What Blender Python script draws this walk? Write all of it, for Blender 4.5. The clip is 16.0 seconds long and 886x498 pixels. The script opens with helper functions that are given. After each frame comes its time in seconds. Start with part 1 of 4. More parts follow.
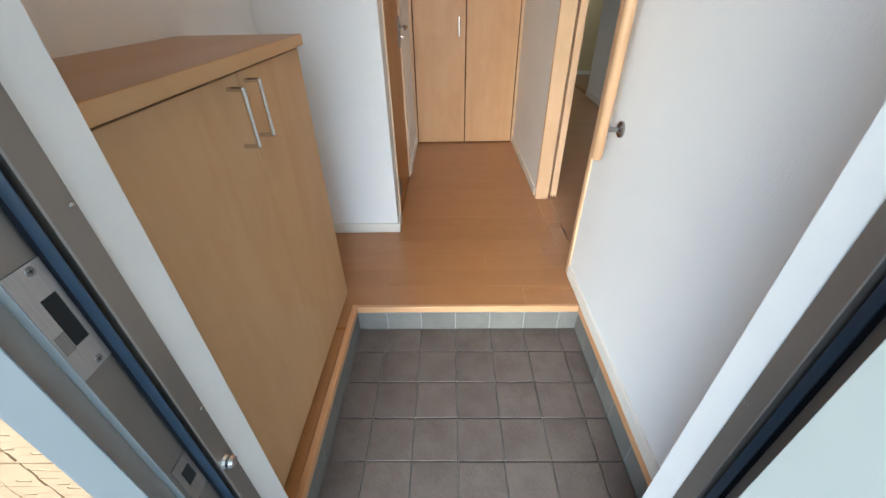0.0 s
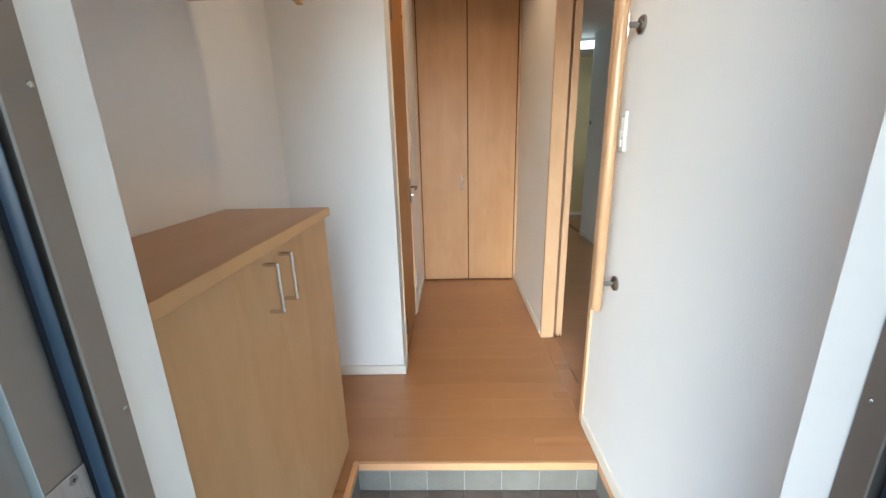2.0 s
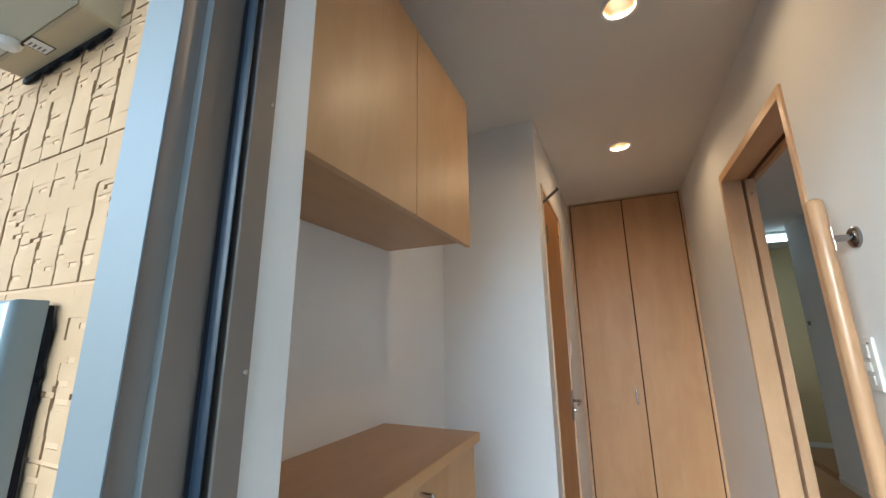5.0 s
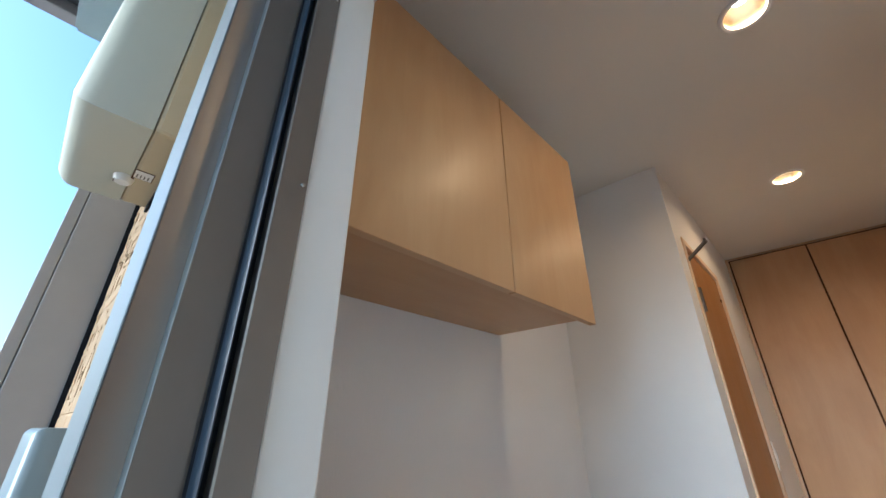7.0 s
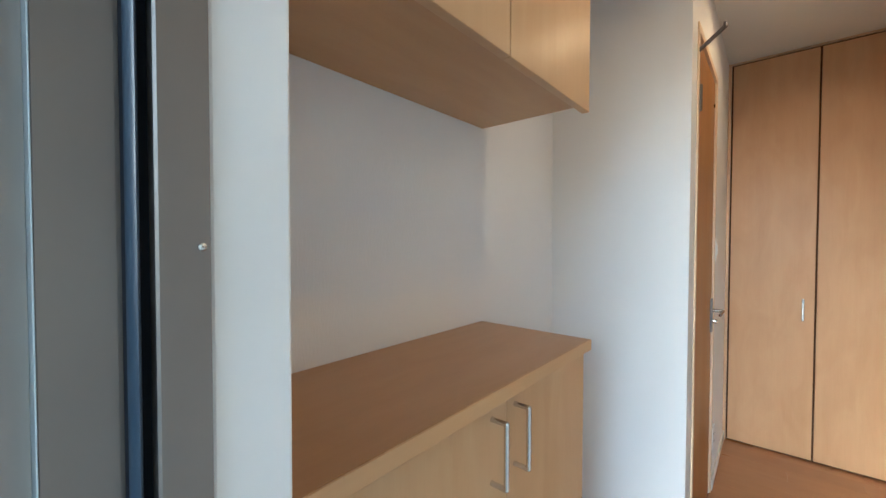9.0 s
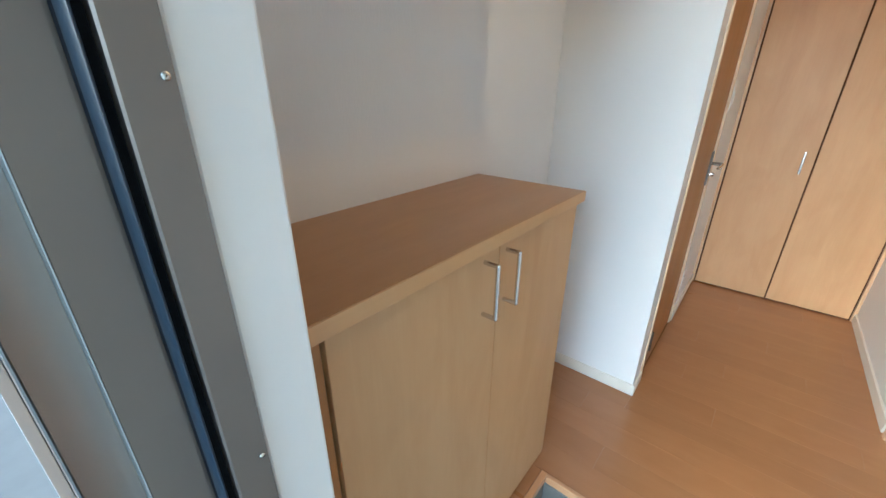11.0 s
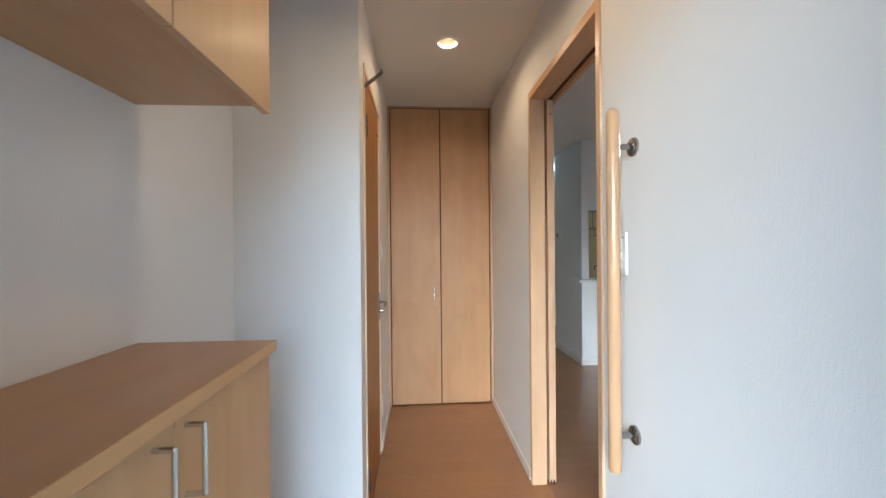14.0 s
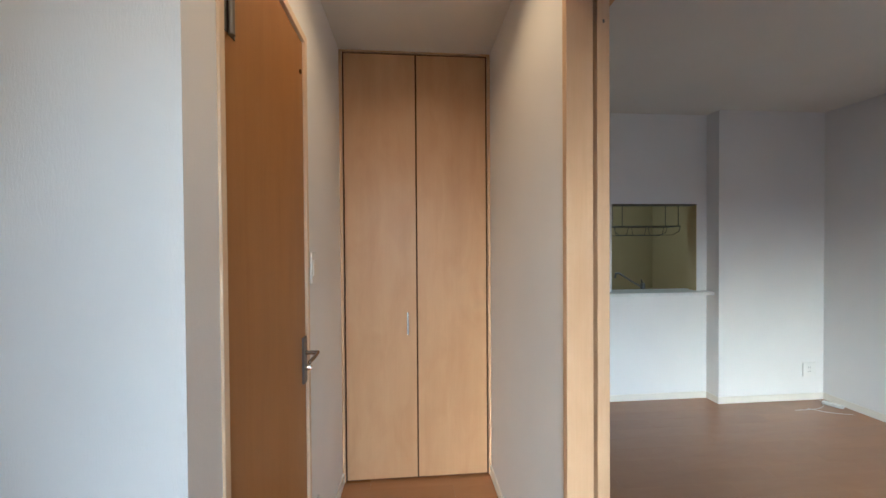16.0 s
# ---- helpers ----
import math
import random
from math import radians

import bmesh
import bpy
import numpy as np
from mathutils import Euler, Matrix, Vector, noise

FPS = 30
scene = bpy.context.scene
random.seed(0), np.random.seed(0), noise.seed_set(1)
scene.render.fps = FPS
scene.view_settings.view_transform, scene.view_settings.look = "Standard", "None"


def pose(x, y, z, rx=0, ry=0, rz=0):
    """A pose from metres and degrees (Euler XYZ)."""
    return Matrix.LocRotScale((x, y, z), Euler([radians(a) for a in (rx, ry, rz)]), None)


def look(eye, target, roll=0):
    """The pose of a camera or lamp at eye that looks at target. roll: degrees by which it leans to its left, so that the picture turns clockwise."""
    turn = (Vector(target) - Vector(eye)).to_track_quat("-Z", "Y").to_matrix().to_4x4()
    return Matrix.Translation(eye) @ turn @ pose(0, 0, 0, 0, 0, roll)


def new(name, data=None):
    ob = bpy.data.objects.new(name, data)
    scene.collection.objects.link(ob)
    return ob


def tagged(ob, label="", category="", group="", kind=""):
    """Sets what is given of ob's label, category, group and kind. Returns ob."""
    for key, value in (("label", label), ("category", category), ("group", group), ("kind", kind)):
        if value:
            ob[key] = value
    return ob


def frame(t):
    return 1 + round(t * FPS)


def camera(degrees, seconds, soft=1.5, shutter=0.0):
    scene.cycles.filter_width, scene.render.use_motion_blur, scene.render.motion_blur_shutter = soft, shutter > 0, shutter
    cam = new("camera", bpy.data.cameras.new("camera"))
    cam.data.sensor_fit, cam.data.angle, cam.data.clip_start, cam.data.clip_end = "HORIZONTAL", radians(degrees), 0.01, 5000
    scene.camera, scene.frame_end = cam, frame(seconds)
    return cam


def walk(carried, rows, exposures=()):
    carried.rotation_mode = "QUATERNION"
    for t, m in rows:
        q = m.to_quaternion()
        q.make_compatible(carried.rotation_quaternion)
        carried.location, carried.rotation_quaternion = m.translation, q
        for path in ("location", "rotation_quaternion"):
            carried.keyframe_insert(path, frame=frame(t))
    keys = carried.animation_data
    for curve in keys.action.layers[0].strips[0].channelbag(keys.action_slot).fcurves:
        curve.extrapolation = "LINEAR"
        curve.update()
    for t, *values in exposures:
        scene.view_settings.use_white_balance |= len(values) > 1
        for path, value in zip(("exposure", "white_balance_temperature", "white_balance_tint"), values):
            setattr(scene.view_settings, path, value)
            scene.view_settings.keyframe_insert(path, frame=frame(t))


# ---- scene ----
cam = camera(98.6, 16.0)
PATH = [
    (0, (-0.137, -1.194, 1.121), (-0.171, 0.455, -0.01), -1.1),
    (0.5, (-0.154, -1.186, 1.146), (-0.199, 0.559, 0.169), -1.4),
    (1, (-0.156, -1.191, 1.164), (-0.209, 0.625, 0.326), -1.4),
    (1.5, (-0.148, -1.203, 1.187), (-0.209, 0.664, 0.473), -1.4),
    (2, (-0.146, -1.213, 1.223), (-0.194, 0.712, 0.682), -1.4),
    (2.5, (-0.146, -1.25, 1.261), (-0.188, 0.726, 0.951), -1.3),
    (3, (-0.137, -1.28, 1.299), (-0.16, 0.72, 1.264), -1.2),
    (3.5, (-0.13, -1.295, 1.359), (-0.137, 0.694, 1.569), -1.1),
    (4, (-0.123, -1.302, 1.366), (-0.189, 0.656, 1.765), -1.0),
    (4.5, (-0.108, -1.272, 1.35), (-0.358, 0.655, 1.822), -1.0),
    (5, (-0.125, -1.178, 1.314), (-0.921, 0.6, 1.766), -0.7),
    (5.2, (-0.152, -1.104, 1.295), (-1.053, 0.627, 1.732), -0.3),
    (7.5, (-0.136, -1.016, 1.371), (-1.413, 0.24, 2.262), 0.3),
    (8, (-0.15, -1.012, 1.349), (-1.434, 0.326, 2.098), 0.5),
    (8.5, (-0.165, -0.99, 1.313), (-1.463, 0.471, 1.736), -0.2),
    (9, (-0.205, -0.959, 1.284), (-1.507, 0.559, 1.238), 0.1),
    (9.5, (-0.22, -0.941, 1.27), (-1.486, 0.552, 0.86), -0.0),
    (10, (-0.217, -0.943, 1.268), (-1.42, 0.469, 0.519), 0.1),
    (10.2, (-0.217, -0.942, 1.265), (-1.4, 0.429, 0.415), 0.4),
    (12.5, (-0.189, -1.018, 1.299), (-1.328, 0.605, 1.038), -0.5),
    (13, (-0.202, -1.036, 1.304), (-1.203, 0.694, 1.254), -0.5),
    (13.5, (-0.204, -1.022, 1.288), (-0.693, 0.918, 1.299), -0.3),
    (14, (-0.181, -0.983, 1.261), (-0.051, 1.013, 1.257), -0.5),
    (14.5, (-0.137, -0.752, 1.252), (0.207, 1.218, 1.21), -0.4),
    (15, (-0.071, -0.405, 1.31), (0.243, 1.569, 1.265), -0.4),
    (15.3, (-0.067, -0.24, 1.305), (0.197, 1.742, 1.27), -0.4),
    (15.5, (-0.048, -0.186, 1.311), (0.164, 1.803, 1.284), -0.4),
    (16, (-0.038, -0.064, 1.328), (0.135, 1.929, 1.301), -0.4),
]
walk(cam, [(t, look(e, g, r)) for t, e, g, r in PATH], [(0.0, 1.74, 4700, 2), (1.5, 1.92, 4700, 1), (2.5, 1.88, 4700, 1), (4.0, 1.84, 4700, 1), (5.0, 1.56, 4500, 0), (8.0, 1.74, 4500, 4), (9.5, 2.02, 4400, -3), (12.5, 2.02, 4400, 0), (14.0, 1.84, 4400, 1), (14.7, 1.68, 4450, 1), (15.5, 1.72, 4300, -4), (16.0, 1.79, 4350, 0)])

# ---- world and light ----
world = bpy.data.worlds.new("world")
scene.world = world
world.use_nodes = True
wn = world.node_tree.nodes
sky = wn.new("ShaderNodeTexSky")
sky.sky_type = "NISHITA"
sky.sun_disc = False
sky.sun_elevation = radians(21)
sky.sun_rotation = radians(194.5)
sky.air_density = 1.2
sky.dust_density = 4.0
wn["Background"].inputs[1].default_value = 0.13
world.node_tree.links.new(sky.outputs[0], wn["Background"].inputs[0])


def add_sun(energy, elevation, azimuth, angle):
    """The sun, seen from the scene at this elevation and compass bearing."""
    data = bpy.data.lights.new("sun", "SUN")
    data.energy, data.angle, data.color = energy, radians(angle), (0.95, 0.985, 1.0)
    e, a = radians(elevation), radians(azimuth)
    way = Vector((math.sin(a) * math.cos(e), math.cos(a) * math.cos(e), math.sin(e)))
    ob = new("sun", data)
    ob.matrix_world = look(way * 20, (0, 0, 0))


add_sun(1.35, 21, 194.5, 62)


def area_light(name, eye, target, sx, sy, watts, color):
    data = bpy.data.lights.new(name, "AREA")
    data.shape, data.size, data.size_y, data.energy, data.color = "RECTANGLE", sx, sy, watts, color
    ob = new(name, data)
    ob.matrix_world = look(eye, target)
    return ob


LAMP_WARM = (1.0, 0.56, 0.23)
LAMPS = ((-0.009, 0.051), (-0.008, 1.125))
for lx, ly in LAMPS:
    data = bpy.data.lights.new("downlight_bulb", "SPOT")
    data.energy, data.color, data.shadow_soft_size = 3.6, LAMP_WARM, 0.022
    data.spot_size, data.spot_blend = radians(165), 0.35
    lob = new("downlight_bulb", data)
    lob.matrix_world = pose(lx, ly, 2.416)

# daylight through the window of the living room, and at the far end of the kitchen
area_light("window_daylight", (1.95, -0.74, 0.75), (2.0, 3.0, -0.4), 1.6, 1.0, 0.3, (1.0, 0.95, 0.86))
area_light("kitchen_lamp_light", (1.78, 4.03, 2.28), (1.78, 4.03, 0), 0.6, 0.1, 1.2, (1.0, 0.97, 0.75))


# ---- materials ----
def material(name, base, rough=0.5, metal=0.0, spec=0.5):
    m = bpy.data.materials.new(name)
    m.use_nodes = True
    b = m.node_tree.nodes["Principled BSDF"]
    b.inputs["Base Color"].default_value = (*base, 1)
    b.inputs["Roughness"].default_value = rough
    b.inputs["Metallic"].default_value = metal
    b.inputs["Specular IOR Level"].default_value = spec
    return m, m.node_tree.nodes, m.node_tree.links, b


def coords(nodes, links, scale, obj=True):
    tc = nodes.new("ShaderNodeTexCoord")
    mp = nodes.new("ShaderNodeMapping")
    mp.inputs["Scale"].default_value = scale
    links.new(tc.outputs["Object"], mp.inputs["Vector"])
    return mp.outputs["Vector"]


def noise_tex(nodes, links, vec, scale, detail=4.0, rough=0.55, dist=0.0):
    n = nodes.new("ShaderNodeTexNoise")
    n.inputs["Scale"].default_value = scale
    n.inputs["Detail"].default_value = detail
    n.inputs["Roughness"].default_value = rough
    n.inputs["Distortion"].default_value = dist
    links.new(vec, n.inputs["Vector"])
    return n.outputs["Fac"]


def ramp(nodes, links, fac, stops):
    r = nodes.new("ShaderNodeValToRGB")
    el = r.color_ramp.elements
    while len(el) < len(stops):
        el.new(0.5)
    for e, (p, c) in zip(el, stops):
        e.position, e.color = p, (*c, 1)
    links.new(fac, r.inputs["Fac"])
    return r.outputs["Color"]


def mix(nodes, links, fac, a, b, mode="MIX"):
    m = nodes.new("ShaderNodeMix")
    m.data_type, m.blend_type = "RGBA", mode
    for sock, v in ((m.inputs[0], fac), (m.inputs[6], a), (m.inputs[7], b)):
        if isinstance(v, (int, float)):
            sock.default_value = v
        elif isinstance(v, tuple):
            sock.default_value = (*v, 1)
        else:
            links.new(v, sock)
    return m.outputs[2]


def bump(nodes, links, b, height, strength, distance):
    n = nodes.new("ShaderNodeBump")
    n.inputs["Strength"].default_value = strength
    n.inputs["Distance"].default_value = distance
    links.new(height, n.inputs["Height"])
    links.new(n.outputs["Normal"], b.inputs["Normal"])


def math_node(nodes, links, op, a, c):
    n = nodes.new("ShaderNodeMath")
    n.operation = op
    for sock, v in zip(n.inputs, (a, c)):
        if isinstance(v, (int, float)):
            sock.default_value = v
        else:
            links.new(v, sock)
    return n.outputs[0]


def make_wallpaper(name, base, stretch):
    """Embossed vinyl wallpaper: short drawn-out ridges over a fine stipple."""
    m, n, l, b = material(name, base, 0.72, 0, 0.25)
    v = coords(n, l, stretch)
    ridges = noise_tex(n, l, v, 1.0, 3.0, 0.6, 0.4)
    fine = noise_tex(n, l, coords(n, l, (1, 1, 1)), 420.0, 2.0, 0.6)
    h = math_node(n, l, "ADD", ridges, math_node(n, l, "MULTIPLY", fine, 0.5))
    bump(n, l, b, h, 0.42, 0.0016)
    big = noise_tex(n, l, coords(n, l, (1, 1, 1)), 1.3, 3.0, 0.5)
    dark = tuple(c * 0.94 for c in base)
    l.new(ramp(n, l, big, ((0.3, dark), (0.7, base))), b.inputs["Base Color"])
    return m


def make_wood(name, light, dark, axis, rough=0.46, coat=0.06, scale=1.0, random_tone=0.0):
    """Fine straight-grained veneer with the grain along the axis x, y or z, with faint clouds."""
    m, n, l, b = material(name, light, rough, 0, 0.4)
    k = {"x": (0.045, 1, 1), "y": (1, 0.045, 1), "z": (1, 1, 0.045)}[axis]
    info = n.new("ShaderNodeObjectInfo")
    v = coords(n, l, tuple(c * scale for c in k))
    add = n.new("ShaderNodeVectorMath")
    add.operation = "MULTIPLY_ADD"
    l.new(info.outputs["Random"], add.inputs[0])
    add.inputs[1].default_value = (17.0, 31.0, 23.0)
    l.new(v, add.inputs[2])
    vec = add.outputs[0]
    fibre = noise_tex(n, l, vec, 190.0, 3.0, 0.6)
    band = noise_tex(n, l, vec, 26.0, 4.0, 0.6, 0.6)
    cloud = noise_tex(n, l, vec, 7.0, 2.0, 0.5)
    wide = {"x": (0.3, 1, 1), "y": (1, 0.3, 1), "z": (1, 1, 0.3)}[axis]
    figure = noise_tex(n, l, coords(n, l, wide), 9.0, 3.0, 0.55, 0.8)
    fac = math_node(n, l, "ADD", math_node(n, l, "MULTIPLY", fibre, 0.25), math_node(n, l, "MULTIPLY", band, 0.35))
    fac = math_node(n, l, "ADD", fac, math_node(n, l, "MULTIPLY", cloud, 0.4))
    col = ramp(n, l, fac, ((0.32, dark), (0.68, light)))
    if random_tone:
        tone = math_node(n, l, "MULTIPLY_ADD", info.outputs["Random"], random_tone)
        tone.node.inputs[2].default_value = 1.0 - random_tone / 2
        comb = n.new("ShaderNodeCombineXYZ")
        for i in range(3):
            l.new(tone, comb.inputs[i])
        col = mix(n, l, 1.0, col, comb.outputs[0], "MULTIPLY")
    shade = ramp(n, l, figure, ((0.34, (0.93, 0.90, 0.86)), (0.60, (1.0, 1.0, 1.0))))
    l.new(mix(n, l, 1.0, col, shade, "MULTIPLY"), b.inputs["Base Color"])
    rr = math_node(n, l, "MULTIPLY_ADD", cloud, 0.16)
    rr.node.inputs[2].default_value = rough - 0.08
    l.new(rr, b.inputs["Roughness"])
    b.inputs["Coat Weight"].default_value = coat
    b.inputs["Coat Roughness"].default_value = 0.25
    bump(n, l, b, fibre, 0.10, 0.0006)
    return m


def make_tile(name, light, dark, rough):
    m, n, l, b = material(name, light, rough, 0, 0.35)
    info = n.new("ShaderNodeObjectInfo")
    v = coords(n, l, (1, 1, 1))
    add = n.new("ShaderNodeVectorMath")
    add.operation = "MULTIPLY_ADD"
    l.new(info.outputs["Random"], add.inputs[0])
    add.inputs[1].default_value = (9.0, 5.0, 3.0)
    l.new(v, add.inputs[2])
    vec = add.outputs[0]
    grain = noise_tex(n, l, vec, 160.0, 4.0, 0.65)
    cloud = noise_tex(n, l, vec, 11.0, 3.0, 0.6)
    fac = math_node(n, l, "ADD", math_node(n, l, "MULTIPLY", grain, 0.45), math_node(n, l, "MULTIPLY", cloud, 0.55))
    col = ramp(n, l, fac, ((0.38, dark), (0.62, light)))
    tone = math_node(n, l, "MULTIPLY_ADD", info.outputs["Random"], 0.16)
    tone.node.inputs[2].default_value = 0.92
    comb = n.new("ShaderNodeCombineXYZ")
    for i in range(3):
        l.new(tone, comb.inputs[i])
    l.new(mix(n, l, 1.0, col, comb.outputs[0], "MULTIPLY"), b.inputs["Base Color"])
    bump(n, l, b, grain, 0.35, 0.0012)
    return m


def make_paint(name, base, rough=0.45, metal=0.0, grain=0.03, spec=0.5):
    m, n, l, b = material(name, base, rough, metal, spec)
    v = coords(n, l, (1, 1, 1))
    f = noise_tex(n, l, v, 6.0, 5.0, 0.6)
    fine = noise_tex(n, l, v, 300.0, 2.0, 0.5)
    lo = tuple(c * (1 - 2 * grain) for c in base)
    l.new(ramp(n, l, f, ((0.3, lo), (0.7, base))), b.inputs["Base Color"])
    rr = math_node(n, l, "MULTIPLY_ADD", f, 0.14)
    rr.node.inputs[2].default_value = max(rough - 0.07, 0.02)
    l.new(rr, b.inputs["Roughness"])
    bump(n, l, b, fine, 0.05, 0.0004)
    return m


def make_brushed(name, base, rough):
    m, n, l, b = material(name, base, rough, 1.0)
    f = noise_tex(n, l, coords(n, l, (1, 1, 0.03)), 700.0, 2.0, 0.5)
    l.new(ramp(n, l, f, ((0.3, tuple(c * 0.85 for c in base)), (0.7, base))), b.inputs["Base Color"])
    bump(n, l, b, f, 0.12, 0.0003)
    return m


WALLPAPER = make_wallpaper("wallpaper", (0.80, 0.79, 0.775), (260, 260, 55))
WALLPAPER_SIDE = make_wallpaper("wallpaper_right", (0.80, 0.79, 0.775), (190, 190, 60))
CEILING = make_wallpaper("ceiling_paper", (0.74, 0.72, 0.655), (120, 120, 120))
MAPLE_Z = make_wood("maple_upright", (0.550, 0.362, 0.182), (0.505, 0.324, 0.155), "z")
MAPLE_CLOSET = make_wood("maple_closet", (0.56, 0.348, 0.174), (0.505, 0.304, 0.145), "z")
MAPLE_Y = make_wood("maple_lengthwise", (0.48, 0.290, 0.122), (0.44, 0.256, 0.102), "y", 0.38, 0.2)
TOP_WOOD = make_wood("cabinet_top_wood", (0.42, 0.238, 0.096), (0.37, 0.202, 0.076), "y", 0.36, 0.2)
# lighter than the top board: the light on its edge is in the base
LIT_EDGE_WOOD = make_wood("lit_cabinet_edge_wood", (0.56, 0.365, 0.175), (0.51, 0.32, 0.145), "y", 0.4, 0.15)
MAPLE_FRAME = make_wood("maple_frame", (0.66, 0.46, 0.28), (0.58, 0.39, 0.22), "z", 0.4, 0.2)
PALE_FRAME = make_wood("pale_frame", (0.74, 0.58, 0.40), (0.68, 0.52, 0.34), "z")
MAPLE_HEAD = make_wood("maple_frame_across", (0.66, 0.42, 0.20), (0.58, 0.35, 0.16), "y", 0.4, 0.2)
DOOR_WOOD = make_wood("door_wood", (0.38, 0.185, 0.050), (0.315, 0.145, 0.036), "z", 0.45, 0.1)
RAIL_WOOD = make_wood("rail_wood", (0.54, 0.36, 0.20), (0.45, 0.28, 0.14), "z", 0.32, 0.4)
KAMACHI = make_wood("step_edge_wood", (0.55, 0.33, 0.165), (0.49, 0.28, 0.135), "x", 0.5, 0.05)
KAMACHI_Y = make_wood("step_edge_wood_side", (0.62, 0.36, 0.165), (0.54, 0.29, 0.125), "y", 0.35, 0.3)
FLOOR_WOOD = make_wood("floor_wood", (0.370, 0.183, 0.070), (0.340, 0.163, 0.060), "x", 0.30, 0.35, 1.0, 0.09)
# same wood as the hall, its base darkened for the room's weaker light
DIM_ROOM_WOOD = make_wood("dimmed_room_floor_wood", (0.34, 0.172, 0.070), (0.31, 0.150, 0.058), "x", 0.32, 0.3, 1.0, 0.10)
TILE = make_tile("floor_tile", (0.138, 0.112, 0.094), (0.092, 0.072, 0.060), 0.58)
TILE_SKIRT = make_tile("skirting_tile", (0.17, 0.165, 0.15), (0.135, 0.13, 0.115), 0.5)
GROUT = make_paint("grout", (0.23, 0.21, 0.185), 0.9, 0, 0.15)
GROUT_LIGHT = make_paint("light_grout", (0.30, 0.31, 0.31), 0.9, 0, 0.1)
WHITE_TRIM = make_paint("white_trim", (0.80, 0.79, 0.77), 0.42)
CREAM_TRIM = make_paint("cream_baseboard", (0.76, 0.72, 0.64), 0.5)
BRONZE = make_paint("bronze_aluminium", (0.240, 0.215, 0.190), 0.40, 0.6, 0.05)
BRONZE_LIGHT = make_paint("light_grey_aluminium", (0.34, 0.32, 0.30), 0.50, 0.6, 0.04)
# blue-grey tint in the base stands for sky reflected by the outer edge
OUTER_EDGE = make_paint("sky_tinted_outer_aluminium", (0.135, 0.152, 0.163), 0.5, 0.25, 0.03)
PLATE_STEEL = make_brushed("strike_plate_steel", (0.46, 0.45, 0.44), 0.42)
DULL_STEEL = make_brushed("dull_steel", (0.30, 0.29, 0.28), 0.45)
# the ridge's bright reflection of outdoors is put into this pale base
RIDGE = make_paint("reflection_pale_aluminium", (0.50, 0.54, 0.56), 0.33, 0.35, 0.04)
SILVER_EDGE = make_paint("pale_aluminium", (0.24, 0.285, 0.31), 0.35, 0.4, 0.04)
# near-black for painted gap shade in the door frame and for ragged strips
GAP_SHADE_BLACK = make_paint("black_gap_shade_and_strip", (0.008, 0.009, 0.013), 0.6, 0, 0.03, 0.15)
# black rubber; the blue of the sky's gloss is mixed into its base
GASKET_GLOSS = make_paint("sky_tinted_gasket", (0.016, 0.030, 0.052), 0.36)
STEEL = make_brushed("brushed_steel", (0.70, 0.69, 0.66), 0.25)
DARK_STEEL = make_brushed("dark_steel", (0.20, 0.19, 0.18), 0.4)
RAIL_STEEL = make_brushed("rail_steel", (0.34, 0.33, 0.32), 0.18)
CHROME = make_paint("chrome", (0.75, 0.75, 0.75), 0.12, 1.0, 0.01)
DARK_GAP = make_paint("dark_gap_shade_and_trim", (0.085, 0.038, 0.017), 0.7, 0, 0.03, 0.2)
GROUT_WOOD = make_paint("board_bed", (0.26, 0.13, 0.055), 0.8)
BLACK = make_paint("black_hollow", (0.01, 0.01, 0.01), 0.8)
PLASTIC = make_paint("white_plastic", (0.78, 0.77, 0.74), 0.35)
COUNTER = make_paint("counter_white", (0.74, 0.74, 0.72), 0.3)
DOOR_GREY = make_paint("door_grey", (0.50, 0.53, 0.49), 0.5, 0, 0.03)
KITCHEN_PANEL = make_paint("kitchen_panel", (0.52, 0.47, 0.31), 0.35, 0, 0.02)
BOX_YELLOW = make_paint("box_aged_yellow", (0.54, 0.45, 0.28), 0.5, 0, 0.05)
CLEAR, cn, cl, cb = material("clear_plastic", (0.72, 0.80, 0.82), 0.18)
cb.inputs["Transmission Weight"].default_value = 0.55
cb.inputs["IOR"].default_value = 1.2
BOX_BEIGE = make_paint("box_beige", (0.52, 0.52, 0.43), 0.45, 0, 0.03)
COLUMN_PAINT = make_paint("column_paint", (0.36, 0.34, 0.32), 0.6, 0, 0.06)
SLEEVE = make_paint("sleeve_wall_paint", (0.24, 0.215, 0.20), 0.7, 0, 0.06)
CONCRETE = make_paint("porch_concrete", (0.12, 0.118, 0.112), 0.85, 0, 0.1)
SIDING, sn, sl, sb = material("siding_brick", (0.33, 0.25, 0.155), 0.88, 0, 0.3)
sv = coords(sn, sl, (34, 34, 150))
slit = ramp(sn, sl, noise_tex(sn, sl, sv, 1.0, 2.0, 0.5, 0.3), ((0.22, (0.0, 0.0, 0.0)), (0.28, (1.0, 1.0, 1.0))))
sand = noise_tex(sn, sl, coords(sn, sl, (1, 1, 1)), 260.0, 4.0, 0.6)
cloud = noise_tex(sn, sl, coords(sn, sl, (1, 1, 1)), 9.0, 3.0, 0.6)
scol = ramp(sn, sl, cloud, ((0.35, (0.285, 0.196, 0.108)), (0.65, (0.33, 0.235, 0.135))))
sl.new(mix(sn, sl, slit, (0.30, 0.20, 0.11), scol), sb.inputs["Base Color"])
bump(sn, sl, sb, math_node(sn, sl, "ADD", slit, math_node(sn, sl, "MULTIPLY", sand, 0.4)), 0.6, 0.002)
